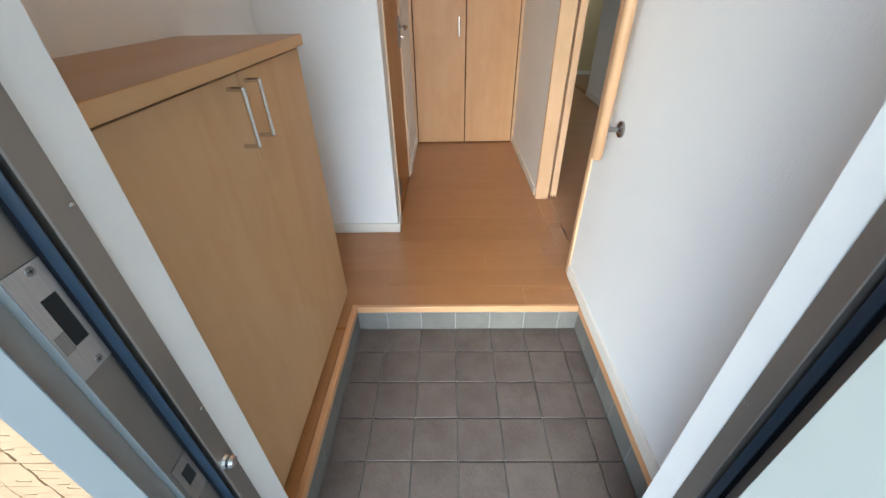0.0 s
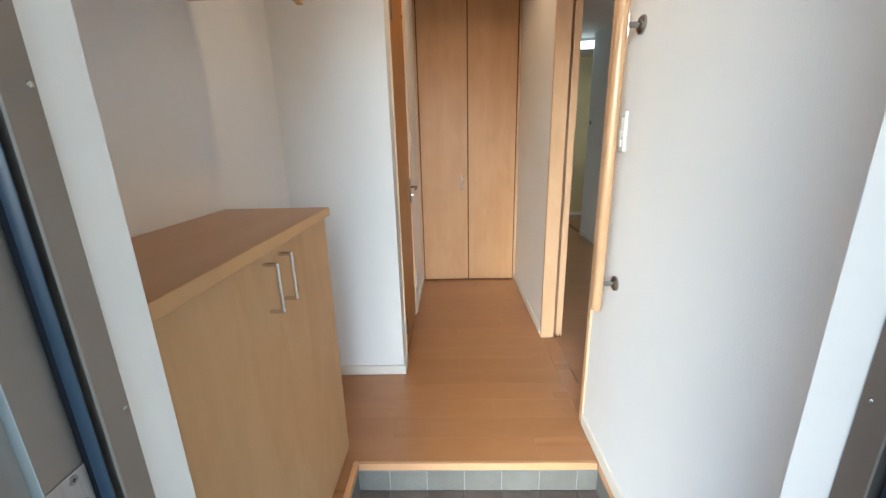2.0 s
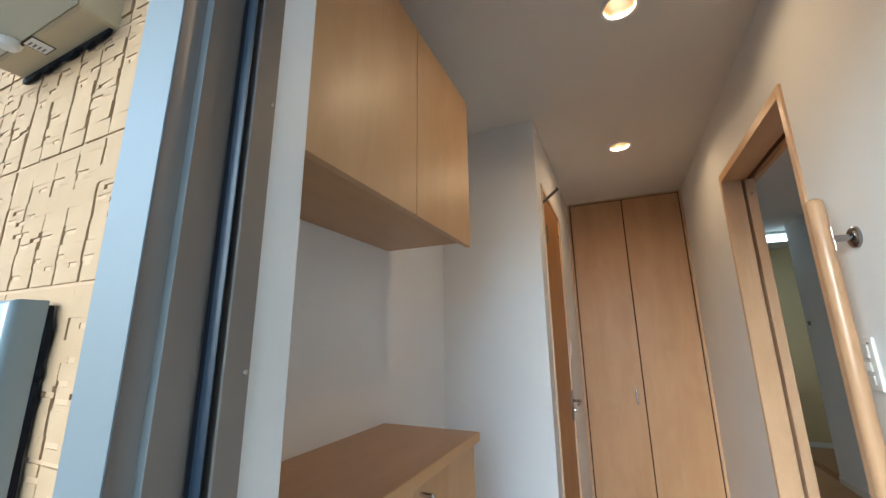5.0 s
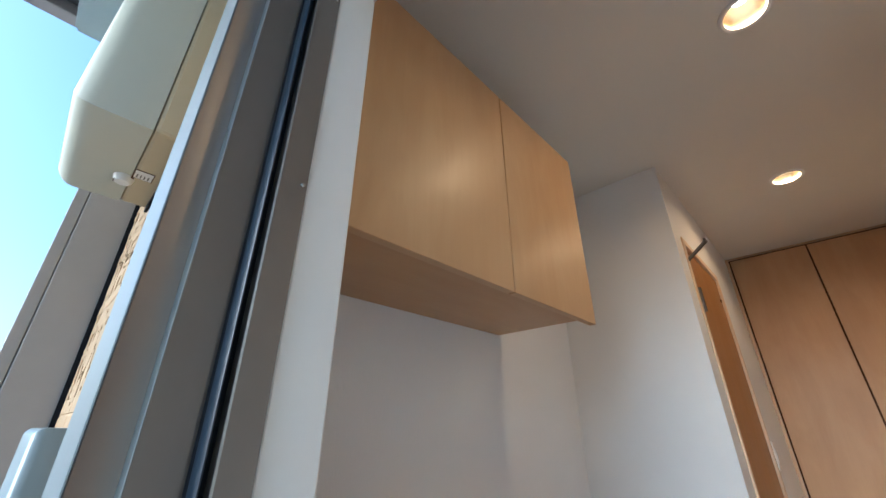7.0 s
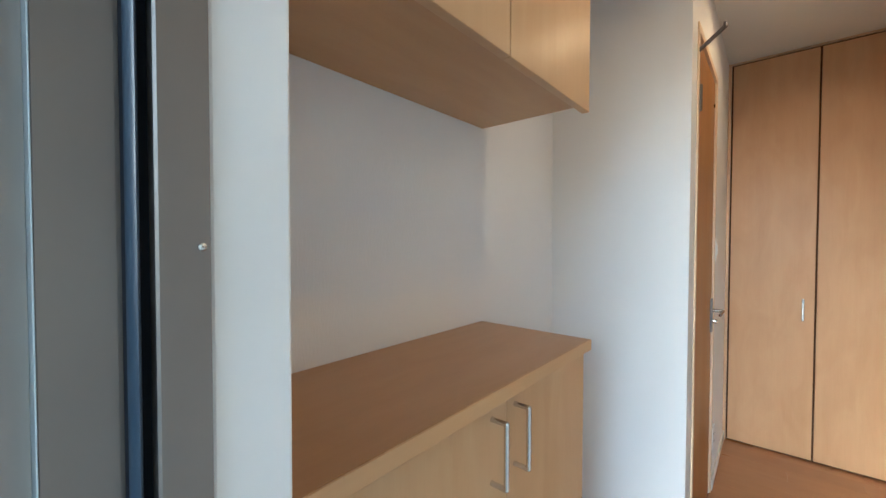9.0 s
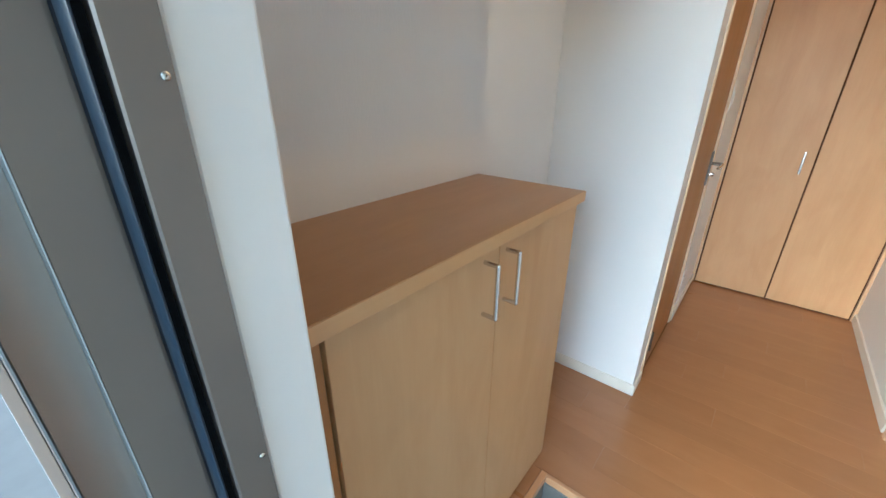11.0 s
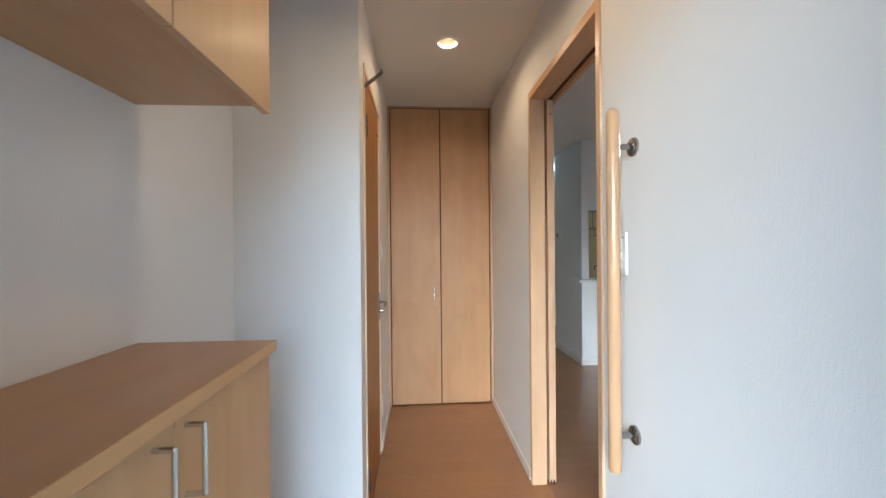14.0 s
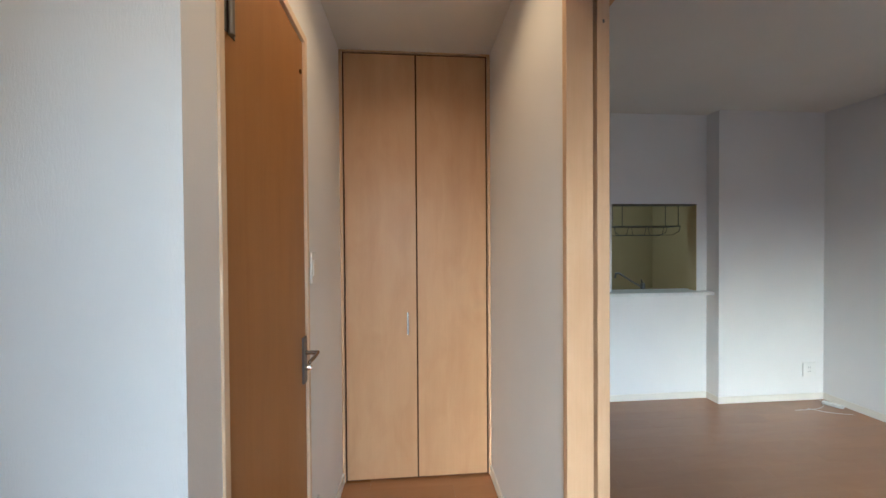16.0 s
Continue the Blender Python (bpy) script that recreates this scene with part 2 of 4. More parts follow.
SIDING_JOINT = make_paint("siding_joint", (0.40, 0.275, 0.16), 0.9, 0, 0.08)


def glow_material(name, color, strength):
    m = bpy.data.materials.new(name)
    m.use_nodes = True
    n, l = m.node_tree.nodes, m.node_tree.links
    n.remove(n["Principled BSDF"])
    e = n.new("ShaderNodeEmission")
    e.inputs[0].default_value, e.inputs[1].default_value = (*color, 1), strength
    l.new(e.outputs[0], n["Material Output"].inputs[0])
    return m


REFLECTOR = make_paint("reflector_gold", (0.20, 0.125, 0.045), 0.4, 0.2, 0.02)
BULB = glow_material("lamp_bulb", (1.0, 0.80, 0.52), 6.0)
TUBE = glow_material("lamp_tube", (1.0, 1.0, 0.86), 1.6)


# ---- builders ----
def add_box(bm, lo, hi, bevel=0.0):
    """A box between two corners, with its edges rounded by bevel."""
    r = bmesh.ops.create_cube(bm, size=1)
    vs = r["verts"]
    for v in vs:
        v.co = Vector([lo[i] + (v.co[i] + 0.5) * (hi[i] - lo[i]) for i in range(3)])
    if bevel > 0:
        es = list({e for v in vs for e in v.link_edges})
        bmesh.ops.bevel(bm, geom=es, offset=bevel, segments=2, affect="EDGES", profile=0.5)
    return vs


def box(lo, hi, bevel=0.0):
    bm = bmesh.new()
    add_box(bm, lo, hi, bevel)
    return bm


def boxes(*pairs, bevel=0.0):
    bm = bmesh.new()
    for lo, hi in pairs:
        add_box(bm, lo, hi, bevel)
    return bm


def tube(bm, a, b, r, segs=20, r2=None, caps=True):
    a, b = Vector(a), Vector(b)
    d = b - a
    m = Matrix.Translation((a + b) / 2) @ d.to_track_quat("Z", "Y").to_matrix().to_4x4()
    bmesh.ops.create_cone(bm, cap_ends=caps, segments=segs, radius1=r, radius2=r if r2 is None else r2, depth=d.length, matrix=m)


def rod_path(bm, pts, r, segs=10):
    """A round bar along a line of points, with rounded corners."""
    for a, b in zip(pts, pts[1:]):
        tube(bm, a, b, r, segs)
    for p in pts:
        bmesh.ops.create_icosphere(bm, subdivisions=2, radius=r, matrix=Matrix.Translation(p))


def lathe(bm, profile, origin, axis="z", segs=32):
    """A turned body from (radius, height) pairs."""
    rings = []
    for r, h in profile:
        ring = []
        for i in range(segs):
            a = 2 * math.pi * i / segs
            p = (r * math.cos(a), r * math.sin(a), h)
            if axis == "x":
                p = (h, r * math.cos(a), r * math.sin(a))
            elif axis == "y":
                p = (r * math.sin(a), h, r * math.cos(a))
            ring.append(bm.verts.new(Vector(p) + Vector(origin)))
        rings.append(ring)
    for p, q in zip(rings, rings[1:]):
        for i in range(segs):
            bm.faces.new((p[i], p[(i + 1) % segs], q[(i + 1) % segs], q[i]))
    bmesh.ops.recalc_face_normals(bm, faces=bm.faces)


def mesh_object(name, bm, mat, smooth=False):
    me = bpy.data.meshes.new(name)
    bmesh.ops.recalc_face_normals(bm, faces=bm.faces)
    bm.to_mesh(me)
    bm.free()
    me.materials.append(mat)
    if smooth:
        for p in me.polygons:
            p.use_smooth = True
        me.set_sharp_from_angle(angle=radians(35))
    return new(name, me)


def part(name, bm, mat, parent, label="", smooth=False):
    """One mesh as a part of a thing, or of a part of it; bm is in the world's own coordinates."""
    ob = mesh_object(name, bm, mat, smooth)
    ob.parent = parent
    top = parent
    while top.parent is not None:
        top = top.parent
    ob.data.transform(top.matrix_basis.inverted())
    return tagged(ob, label)


def thing(name, at, label, category, group="", kind=""):
    ob = new(name)
    ob.matrix_basis = pose(*at)
    ob.empty_display_size = 0.05
    return tagged(ob, label, category, group, kind)


def structure(name, bm, mat, label, category="wall", smooth=False):
    return tagged(mesh_object(name, bm, mat, smooth), label, category, "", "structure")


# ---- the plan: hall floor at z = 0, hall runs along y ----
HALL_L, HALL_R, NICHE_L = -0.42, 0.42, -0.93
ROOM_W, ROOM_E, ROOM_N, ROOM_S = 0.495, 3.42, 2.97, -0.80
CLOSET_Y, NICHE_Y = 2.08, 0.619
CEIL = 2.40
DOOR_L, DOOR_R = -0.51, 0.265
FACE = -0.96


# ---- large structure ----
SUB = -0.02
structure("subfloor", boxes(((-1.03, 0.0105, -0.2), (0.495, 2.75, SUB)), ((0.495, -0.92, -0.2), (3.6, 5.2, SUB)), ((-1.03, -0.86, -0.2), (-0.548, 0.0, SUB))),
          GROUT, "hidden bed under the wooden floor boards", "floor")
structure("genkan_bed", box((-0.548, -0.86, -0.2), (0.42, 0.0105, -0.1345)), GROUT, "grey mortar joints between the entrance tiles", "floor")
structure("ground", box((-40, -60, -0.25), (40, -0.98, -0.16)), CONCRETE, "pale concrete porch and ground outside the entrance", "ground")

structure("wall_right", boxes(((HALL_R, -0.80, -0.2), (0.49, 0.225, CEIL)), ((HALL_R, 1.02, SUB), (0.49, 2.2, CEIL)), ((HALL_R, 0.225, 2.075), (0.49, 1.02, CEIL))),
          WALLPAPER_SIDE, "off-white embossed wallpaper wall with a doorway", "wall")
structure("wall_left", boxes(((-0.52, NICHE_Y, SUB), (HALL_L, 0.750, CEIL)), ((-0.52, 1.393, SUB), (HALL_L, 2.2, CEIL)), ((-0.52, 0.750, 2.090), (HALL_L, 1.393, CEIL))),
          WALLPAPER, "off-white wallpaper wall with a narrow door", "wall")
structure("wall_niche_end", box((-1.03, NICHE_Y, SUB), (-0.52, 0.71, CEIL)), WALLPAPER, "off-white wallpaper wall beside the shoe cabinet", "wall")
structure("wall_niche_back", box((-1.03, -0.80, SUB), (NICHE_L, NICHE_Y, CEIL)), WALLPAPER, "off-white wallpaper wall behind the shoe cabinet", "wall")
structure("wall_closet_head", boxes(((HALL_L, CLOSET_Y + 0.03, 2.392), (HALL_R, 2.2, CEIL)), ((HALL_L, 2.6, SUB), (HALL_R, 2.7, CEIL))), WALLPAPER, "plain wall round the closet", "wall")
structure("wall_toilet_back", boxes(((-1.5, 0.71, SUB), (-1.4, 2.2, CEIL)), ((-1.4, 2.1, SUB), (-0.52, 2.2, CEIL))), WALLPAPER, "plain closed wall behind the narrow door", "wall")

structure("wall_front", boxes(((-4.2, -0.94, -0.2), (-0.54, -0.80, 3.2)), ((0.30, -0.94, -0.2), (1.2, -0.80, 3.2)), ((2.6, -0.94, -0.2), (6.0, -0.80, 3.2)),
                              ((-0.54, -0.94, 2.04), (0.30, -0.80, 3.2)), ((1.2, -0.94, 1.55), (2.6, -0.80, 3.2)), ((1.2, -0.94, -0.2), (2.6, -0.80, 0.05))),
          WALLPAPER, "outer wall with the entrance opening and a window opening", "wall")

structure("wall_room_hall_side", boxes(((0.3, 2.2, SUB), (0.495, 5.1, CEIL))), WALLPAPER, "off-white living room wall", "wall")
structure("wall_room_east", box((ROOM_E, -0.80, SUB), (3.6, 5.2, CEIL)), WALLPAPER, "off-white wallpaper side wall of the living room", "wall")
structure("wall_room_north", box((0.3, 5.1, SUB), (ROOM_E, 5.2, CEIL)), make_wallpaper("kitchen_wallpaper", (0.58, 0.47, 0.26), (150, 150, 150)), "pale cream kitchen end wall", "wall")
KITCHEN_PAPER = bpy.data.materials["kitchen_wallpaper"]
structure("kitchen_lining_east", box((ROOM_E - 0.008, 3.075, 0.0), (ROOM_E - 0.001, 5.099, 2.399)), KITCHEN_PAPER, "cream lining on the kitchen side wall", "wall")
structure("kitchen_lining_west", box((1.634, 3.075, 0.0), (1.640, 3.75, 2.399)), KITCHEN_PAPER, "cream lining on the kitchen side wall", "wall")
# added cover: darkens the reveal, which catches too much light in white
structure("hatch_reveal_cover", box((2.381, 2.972, 0.917), (2.3848, 3.069, 1.6395)), KITCHEN_PAPER, "thin yellowish cover added to darken the hatch reveal", "wall")
structure("wall_kitchen_counter", boxes(((1.555, ROOM_N, SUB), (2.475, 3.07, 0.885)), ((1.555, ROOM_N, 1.65), (2.475, 3.07, CEIL)), ((1.555, ROOM_N, 0.885), (1.633, 3.07, 1.65)),
                                      ((2.385, ROOM_N, 0.885), (2.475, 3.07, 1.65)), ((1.555, 3.07, SUB), (1.633, 3.75, CEIL))),
          WALLPAPER, "off-white half wall with a serving hatch to the kitchen", "wall")
structure("wall_column", box((2.475, 2.84, SUB), (ROOM_E, 3.07, CEIL)), WALLPAPER, "off-white projecting wall beside the serving hatch", "wall")

HOLE = 0.060
ys = [-0.80, LAMPS[0][1] - HOLE, LAMPS[0][1] + HOLE, LAMPS[1][1] - HOLE, LAMPS[1][1] + HOLE, 5.2]
slabs = [((-1.5, ys[i], CEIL), (3.6, ys[i + 1], 2.55)) for i in (0, 2, 4)]
for i, lp in ((1, LAMPS[0]), (3, LAMPS[1])):
    slabs += [((-1.5, ys[i], CEIL), (lp[0] - HOLE, ys[i + 1], 2.55)), ((lp[0] + HOLE, ys[i], CEIL), (3.6, ys[i + 1], 2.55))]
ceiling_bm = boxes(*slabs)
for lp in LAMPS:
    rim_a, rim_b = [], []
    for i in range(48):
        a = 2 * math.pi * i / 48
        ca, sa = math.cos(a), math.sin(a)
        k = HOLE / max(abs(ca), abs(sa))
        rim_a.append(ceiling_bm.verts.new((lp[0] + 0.0535 * ca, lp[1] + 0.0535 * sa, CEIL)))
        rim_b.append(ceiling_bm.verts.new((lp[0] + k * ca, lp[1] + k * sa, CEIL)))
    for i in range(48):
        j = (i + 1) % 48
        ceiling_bm.faces.new((rim_a[i], rim_b[i], rim_b[j], rim_a[j]))
structure("ceiling", ceiling_bm, CEILING, "off-white papered ceiling", "ceiling")

# baseboards
H = 0.055
structure("baseboard", boxes(((HALL_R - 0.010, -0.80, 0.0025), (HALL_R, 0.215, H)), ((HALL_R - 0.010, 1.045, 0.001), (HALL_R, CLOSET_Y, H)),
                             ((HALL_L, 1.403, 0.001), (HALL_L + 0.010, CLOSET_Y, H)), ((HALL_L, NICHE_Y - 0.010, 0.001), (HALL_L + 0.010, 0.737, H)),
                             ((NICHE_L, NICHE_Y - 0.010, 0.001), (HALL_L, NICHE_Y, H)), ((NICHE_L, 0.10, 0.001), (NICHE_L + 0.010, NICHE_Y - 0.010, H)), bevel=0.002),
          CREAM_TRIM, "cream baseboard along the hall walls", "baseboard")
structure("baseboard_room", boxes(((1.545, 2.960, 0.001), (2.465, 2.970, H)), ((1.545, 2.970, 0.001), (1.555, 3.75, H)), ((2.465, 2.830, 0.001), (2.475, 2.970, H)), ((2.475, 2.830, 0.001), (ROOM_E - 0.01, 2.840, H)),
                                  ((ROOM_E - 0.01, -0.80, 0.001), (ROOM_E, 2.84, H)), ((0.505, 5.09, 0.001), (ROOM_E, 5.1, H)), bevel=0.002),
          CREAM_TRIM, "cream baseboard along the living room walls", "baseboard")

# entrance step: wooden edge boards and the trim at the sides
structure("step_edge", box((-0.533, 0.002, -0.030), (0.4085, 0.018, 0.002), 0.003), KAMACHI, "light wooden nosing board on the entrance step", "step edge")
structure("step_edge_left", box((-0.555, -0.80, -0.030), (-0.533, 0.018, 0.0021), 0.003), KAMACHI_Y, "light wooden nosing board beside the shoe cabinet", "step edge")
structure("step_edge_right", box((0.4085, -0.80, -0.030), (0.4195, 0.0, 0.0015), 0.002), KAMACHI_Y, "thin wooden trim over the skirting tiles", "step edge")


# ---- entrance door frame ----
def extrude(points, z0, z1, sgn=1, shift=0.0):
    """An upright bar whose plan is this outline; sgn -1 mirrors it in x about the plane x = shift."""
    bm = bmesh.new()
    low = [bm.verts.new((shift + sgn * x, y, z0)) for x, y in points]
    high = [bm.verts.new((shift + sgn * x, y, z1)) for x, y in points]
    bm.faces.new(low)
    bm.faces.new(high)
    for k in range(len(points)):
        m = (k + 1) % len(points)
        bm.faces.new((low[k], low[m], high[m], high[k]))
    bmesh.ops.recalc_face_normals(bm, faces=bm.faces)
    return bm


def entrance_frame():
    root = thing("entrance_door_frame", (DOOR_L, FACE, -0.15), "bronze aluminium entrance door frame with black seals and a white inner lining", "door frame")
    top, low = 2.02, -0.15
    part("lining_left", box((-0.560, -0.8605, -0.14), (DOOR_L, -0.7985, top + 0.02), 0.003), WHITE_TRIM, root, "white inner lining board")
    part("lining_right", box((0.2590, -0.8805, -0.14), (0.330, -0.8280, top + 0.02), 0.002), WHITE_TRIM, root, "white inner lining board")
    part("lining_head", box((DOOR_L, -0.861, top), (0.2590, -0.7985, top + 0.04), 0.003), WHITE_TRIM, root, "white inner lining board")
    # the lock side, from the room outwards
    part("inner_flange", extrude([(-0.553, -0.8610), (-0.5058, -0.8610), (-0.5062, -0.8912), (-0.5075, -0.8930), (-0.553, -0.8930)], low, top), BRONZE, root)
    # black bars here paint the shaded recess and the shadow beside the seal
    part("seal_gap", extrude([(-0.553, -0.8932), (-0.5205, -0.8932), (-0.5205, -0.9005), (-0.553, -0.9005)], low, top), GAP_SHADE_BLACK, root, "black bar painted as the shaded gap beside the seal")
    part("seal", extrude([(-0.553, -0.9007), (-0.5088, -0.9007), (-0.5072, -0.9013), (-0.5070, -0.9024), (-0.5086, -0.9037), (-0.5120, -0.9050), (-0.5160, -0.9064), (-0.553, -0.9064)], low, top), GASKET_GLOSS, root, "glossy black rubber seal tinted blue like reflected sky", True)
    part("seal_shadow", extrude([(-0.553, -0.9066), (-0.5168, -0.9066), (-0.5215, -0.9072), (-0.553, -0.9073)], low, top), GAP_SHADE_BLACK, root, "black strip painted as the shadow beside the seal")
    part("jamb", extrude([(-0.553, -0.9075), (-0.5228, -0.9075), (-0.5224, -0.9100), (-0.5218, -0.9458), (-0.5222, -0.9463), (-0.553, -0.9463)], low, top), BRONZE, root)
    part("jamb_ridge", extrude([(-0.553, -0.9465), (-0.5216, -0.9465), (-0.5218, -0.9472), (-0.5295, -0.9486), (-0.553, -0.9486)], low, top), RIDGE, root, "metal ridge painted pale like its outdoor reflection")
    part("outer_jamb", extrude([(-0.553, -0.9488), (-0.5302, -0.9488), (-0.5310, -0.9530), (-0.5300, -0.9590), (-0.5270, -0.9660), (-0.5225, -0.9725), (-0.5175, -0.9783), (-0.553, -0.9783)], low, top), BRONZE_LIGHT, root, "light grey outer jamb with a hollow face", True)
    part("outer_edge", extrude([(-0.5800, -0.9600), (-0.5535, -0.9600), (-0.5535, -0.9785), (-0.5185, -0.9785), (-0.5165, -0.9792), (-0.5170, -0.9803), (-0.5790, -0.9840), (-0.5800, -0.9832)], low, top), OUTER_EDGE, root, "outer edge tinted blue-grey like the sky it reflects")
    # the hinge side
    part("inner_flange", extrude([(0.330, -0.8810), (0.2570, -0.8810), (0.2570, -0.9085), (0.2582, -0.9100), (0.330, -0.9100)], low, top), BRONZE, root)
    # same painted gap and shadow bars on the hinge side
    part("seal_gap", extrude([(0.330, -0.9102), (0.2740, -0.9102), (0.2740, -0.9175), (0.330, -0.9175)], low, top), GAP_SHADE_BLACK, root, "black bar painted as the shaded gap beside the seal")
    part("seal", extrude([(0.330, -0.9177), (0.2610, -0.9177), (0.2590, -0.9190), (0.2590, -0.9215), (0.2605, -0.9300), (0.330, -0.9300)], low, top), GASKET_GLOSS, root, "glossy black rubber seal tinted blue like reflected sky", True)
    part("seal_shadow", extrude([(0.330, -0.9302), (0.2625, -0.9302), (0.2695, -0.9312), (0.330, -0.9312)], low, top), GAP_SHADE_BLACK, root, "black strip painted as the shadow beside the seal")
    part("jamb", box((0.2700, -0.9775, low), (0.330, -0.9314, top), 0.001), BRONZE, root)
    for z in (0.281, 0.614, 0.952, 1.279, 1.611, 1.944):
        b = bmesh.new()
        lathe(b, [(0.0005, 0.0020), (0.0018, 0.0018), (0.0028, 0.0010), (0.0030, 0.0)], (-0.5058, -0.8665, z), "x", 14)
        part("screw", b, STEEL, root, "small steel cross-head screw", True)
    for z in (0.337, 0.657, 0.972, 1.286, 1.606):
        b = bmesh.new()
        lathe(b, [(0.0005, -0.0020), (0.0018, -0.0018), (0.0028, -0.0010), (0.0030, 0.0)], (0.2570, -0.8890, z), "x", 14)
        part("screw", b, STEEL, root, "small steel cross-head screw", True)
    part("head_flange", box((-0.5055, -0.8915, top), (0.2600, -0.8612, top + 0.05), 0.0015), BRONZE, root)
    part("head_jamb", box((-0.522, -0.9770, top), (0.270, -0.8918, top + 0.05), 0.0015), BRONZE, root)
    part("threshold", box((-0.56, -0.99, -0.17), (0.33, -0.865, -0.118), 0.003), BRONZE_LIGHT, root, "grey metal threshold")
    # strike plates on the lock side
    xa, xb = -0.5222, -0.5204
    b = boxes(((xa, -0.9465, 0.786), (xb, -0.9085, 0.8228)), ((xa, -0.9465, 0.8842), (xb, -0.9085, 0.9205)),
              ((xa, -0.9465, 0.8228), (xb, -0.9320, 0.8842)), ((xa, -0.9146, 0.8228), (xb, -0.9085, 0.8842)))
    part("strike_plate", b, PLATE_STEEL, root, "grey steel strike plate with a rectangular hole and two screws")
    part("strike_lip", box((xb, -0.9440, 0.822), (xb + 0.0008, -0.9330, 0.846), 0.0003), DULL_STEEL, root, "small dull raised lip beside the strike hole")
    part("strike_hole", box((-0.5300, -0.9320, 0.8228), (-0.52165, -0.9146, 0.8842)), BLACK, root, "black hollow of the strike plate")
    b = boxes(((xa, -0.9405, 0.4895), (xb, -0.9095, 0.5225)), ((xa, -0.9405, 0.5575), (xb, -0.9095, 0.5775)),
              ((xa, -0.9405, 0.5225), (xb, -0.9325, 0.5575)), ((xa, -0.9155, 0.5225), (xb, -0.9095, 0.5575)))
    part("lower_strike_plate", b, PLATE_STEEL, root, "small lower grey steel strike plate")
    part("lower_strike_hole", box((-0.5300, -0.9325, 0.5225), (-0.52165, -0.9155, 0.5575)), BLACK, root, "black hollow of the lower strike plate")
    for z in (0.7935, 0.9130):
        b = bmesh.new()
        lathe(b, [(0.0005, 0.0006), (0.0038, 0.0005), (0.0044, 0.0009), (0.0050, 0.0)], (xb, -0.9222, z), "x", 16)
        ob = part("screw", b, DULL_STEEL, root, "cross-head steel screw on the strike plate", True)
        part("screw_slot", boxes(((xb + 0.0006, -0.9247, z - 0.0004), (xb + 0.0010, -0.9197, z + 0.0004)), ((xb + 0.0006, -0.9226, z - 0.0025), (xb + 0.0010, -0.9218, z + 0.0025))), BLACK, ob)
    b = bmesh.new()
    lathe(b, [(0.0005, 0.016), (0.008, 0.015), (0.011, 0.010), (0.009, 0.004), (0.012, 0.0)], (-0.5060, -0.880, 0.487), "x", 18)
    part("door_buffer", b, CHROME, root, "small chrome door buffer", True)
    return root


entrance_frame()


def entrance_door():
    x = 0.2196
    root = thing("entrance_door", (x + 0.02, -0.974, -0.12, 0, 0, 0), "pale grey-green steel entrance door standing wide open", "door")
    part("leaf", box((x, -1.780, -0.12), (x + 0.040, -0.9738, 2.01), 0.0015), DOOR_GREY, root, "pale grey-green door leaf")
    part("hinge_strip", box((x + 0.0405, -1.000, -0.10), (x + 0.052, -0.979, 1.99), 0.001), BRONZE, root, "bronze strip along the hinge edge")
    b = bmesh.new()
    lathe(b, [(0.0005, -0.002), (0.0016, -0.0015), (0.0022, 0.0)], (x, -0.998, 1.475), "x", 12)
    part("cap", b, DULL_STEEL, root, "small metal cap on the door leaf", True)


entrance_door()


# ---- shoe cabinet below and wall cabinet above ----
def bar_handle(parent, x, y, z0, z1):
    b = bmesh.new()
    rod_path(b, [(x, y, z0), (x + 0.032, y, z0), (x + 0.032, y, z1), (x, y, z1)], 0.0048, 12)
    return part("handle", b, STEEL, parent, "brushed steel bar handle", True)


def shoe_cabinet():
    root = thing("shoe_cabinet", (-0.75, -0.35, 0), "light maple low shoe cabinet with two doors and steel handles", "cabinet")
    y0, y1 = -0.775, 0.075
    part("body", boxes(((NICHE_L + 0.002, y0, 0.05), (-0.606, y1, 0.9870)), bevel=0.001), MAPLE_Z, root)
    part("plinth", box((NICHE_L + 0.002, y0, 0.0025), (-0.604, y1, 0.05)), MAPLE_Z, root, "maple plinth of the cabinet")
    part("worktop", box((NICHE_L + 0.002, -0.782, 0.9875), (-0.5712, 0.0808, 1.0165), 0.0008), TOP_WOOD, root, "orange-brown smooth wooden top board")
    part("edge_band", boxes(((-0.5710, -0.782, 0.9875), (-0.568, 0.084, 1.0158)), ((NICHE_L + 0.002, 0.0810, 0.9875), (-0.5712, 0.084, 1.0158)), bevel=0.0014), LIT_EDGE_WOOD, root, "maple edge band round the top board, painted lighter as if lit")
    d1 = part("door", box((-0.6045, -0.742, 0.022), (-0.585, -0.3262, 0.980), 0.0015), MAPLE_Z, root, "plain maple cabinet door")
    d2 = part("door", box((-0.6045, -0.3245, 0.022), (-0.585, 0.074, 0.980), 0.0015), MAPLE_Z, root, "plain maple cabinet door")
    bar_handle(d1, -0.585, -0.379, 0.840, 0.958)
    bar_handle(d2, -0.585, -0.297, 0.840, 0.960)
    part("filler_strip", box((-0.6045, y0, 0.022), (-0.592, -0.746, 0.975)), DOOR_WOOD, root, "darker wooden filler strip")
    return root


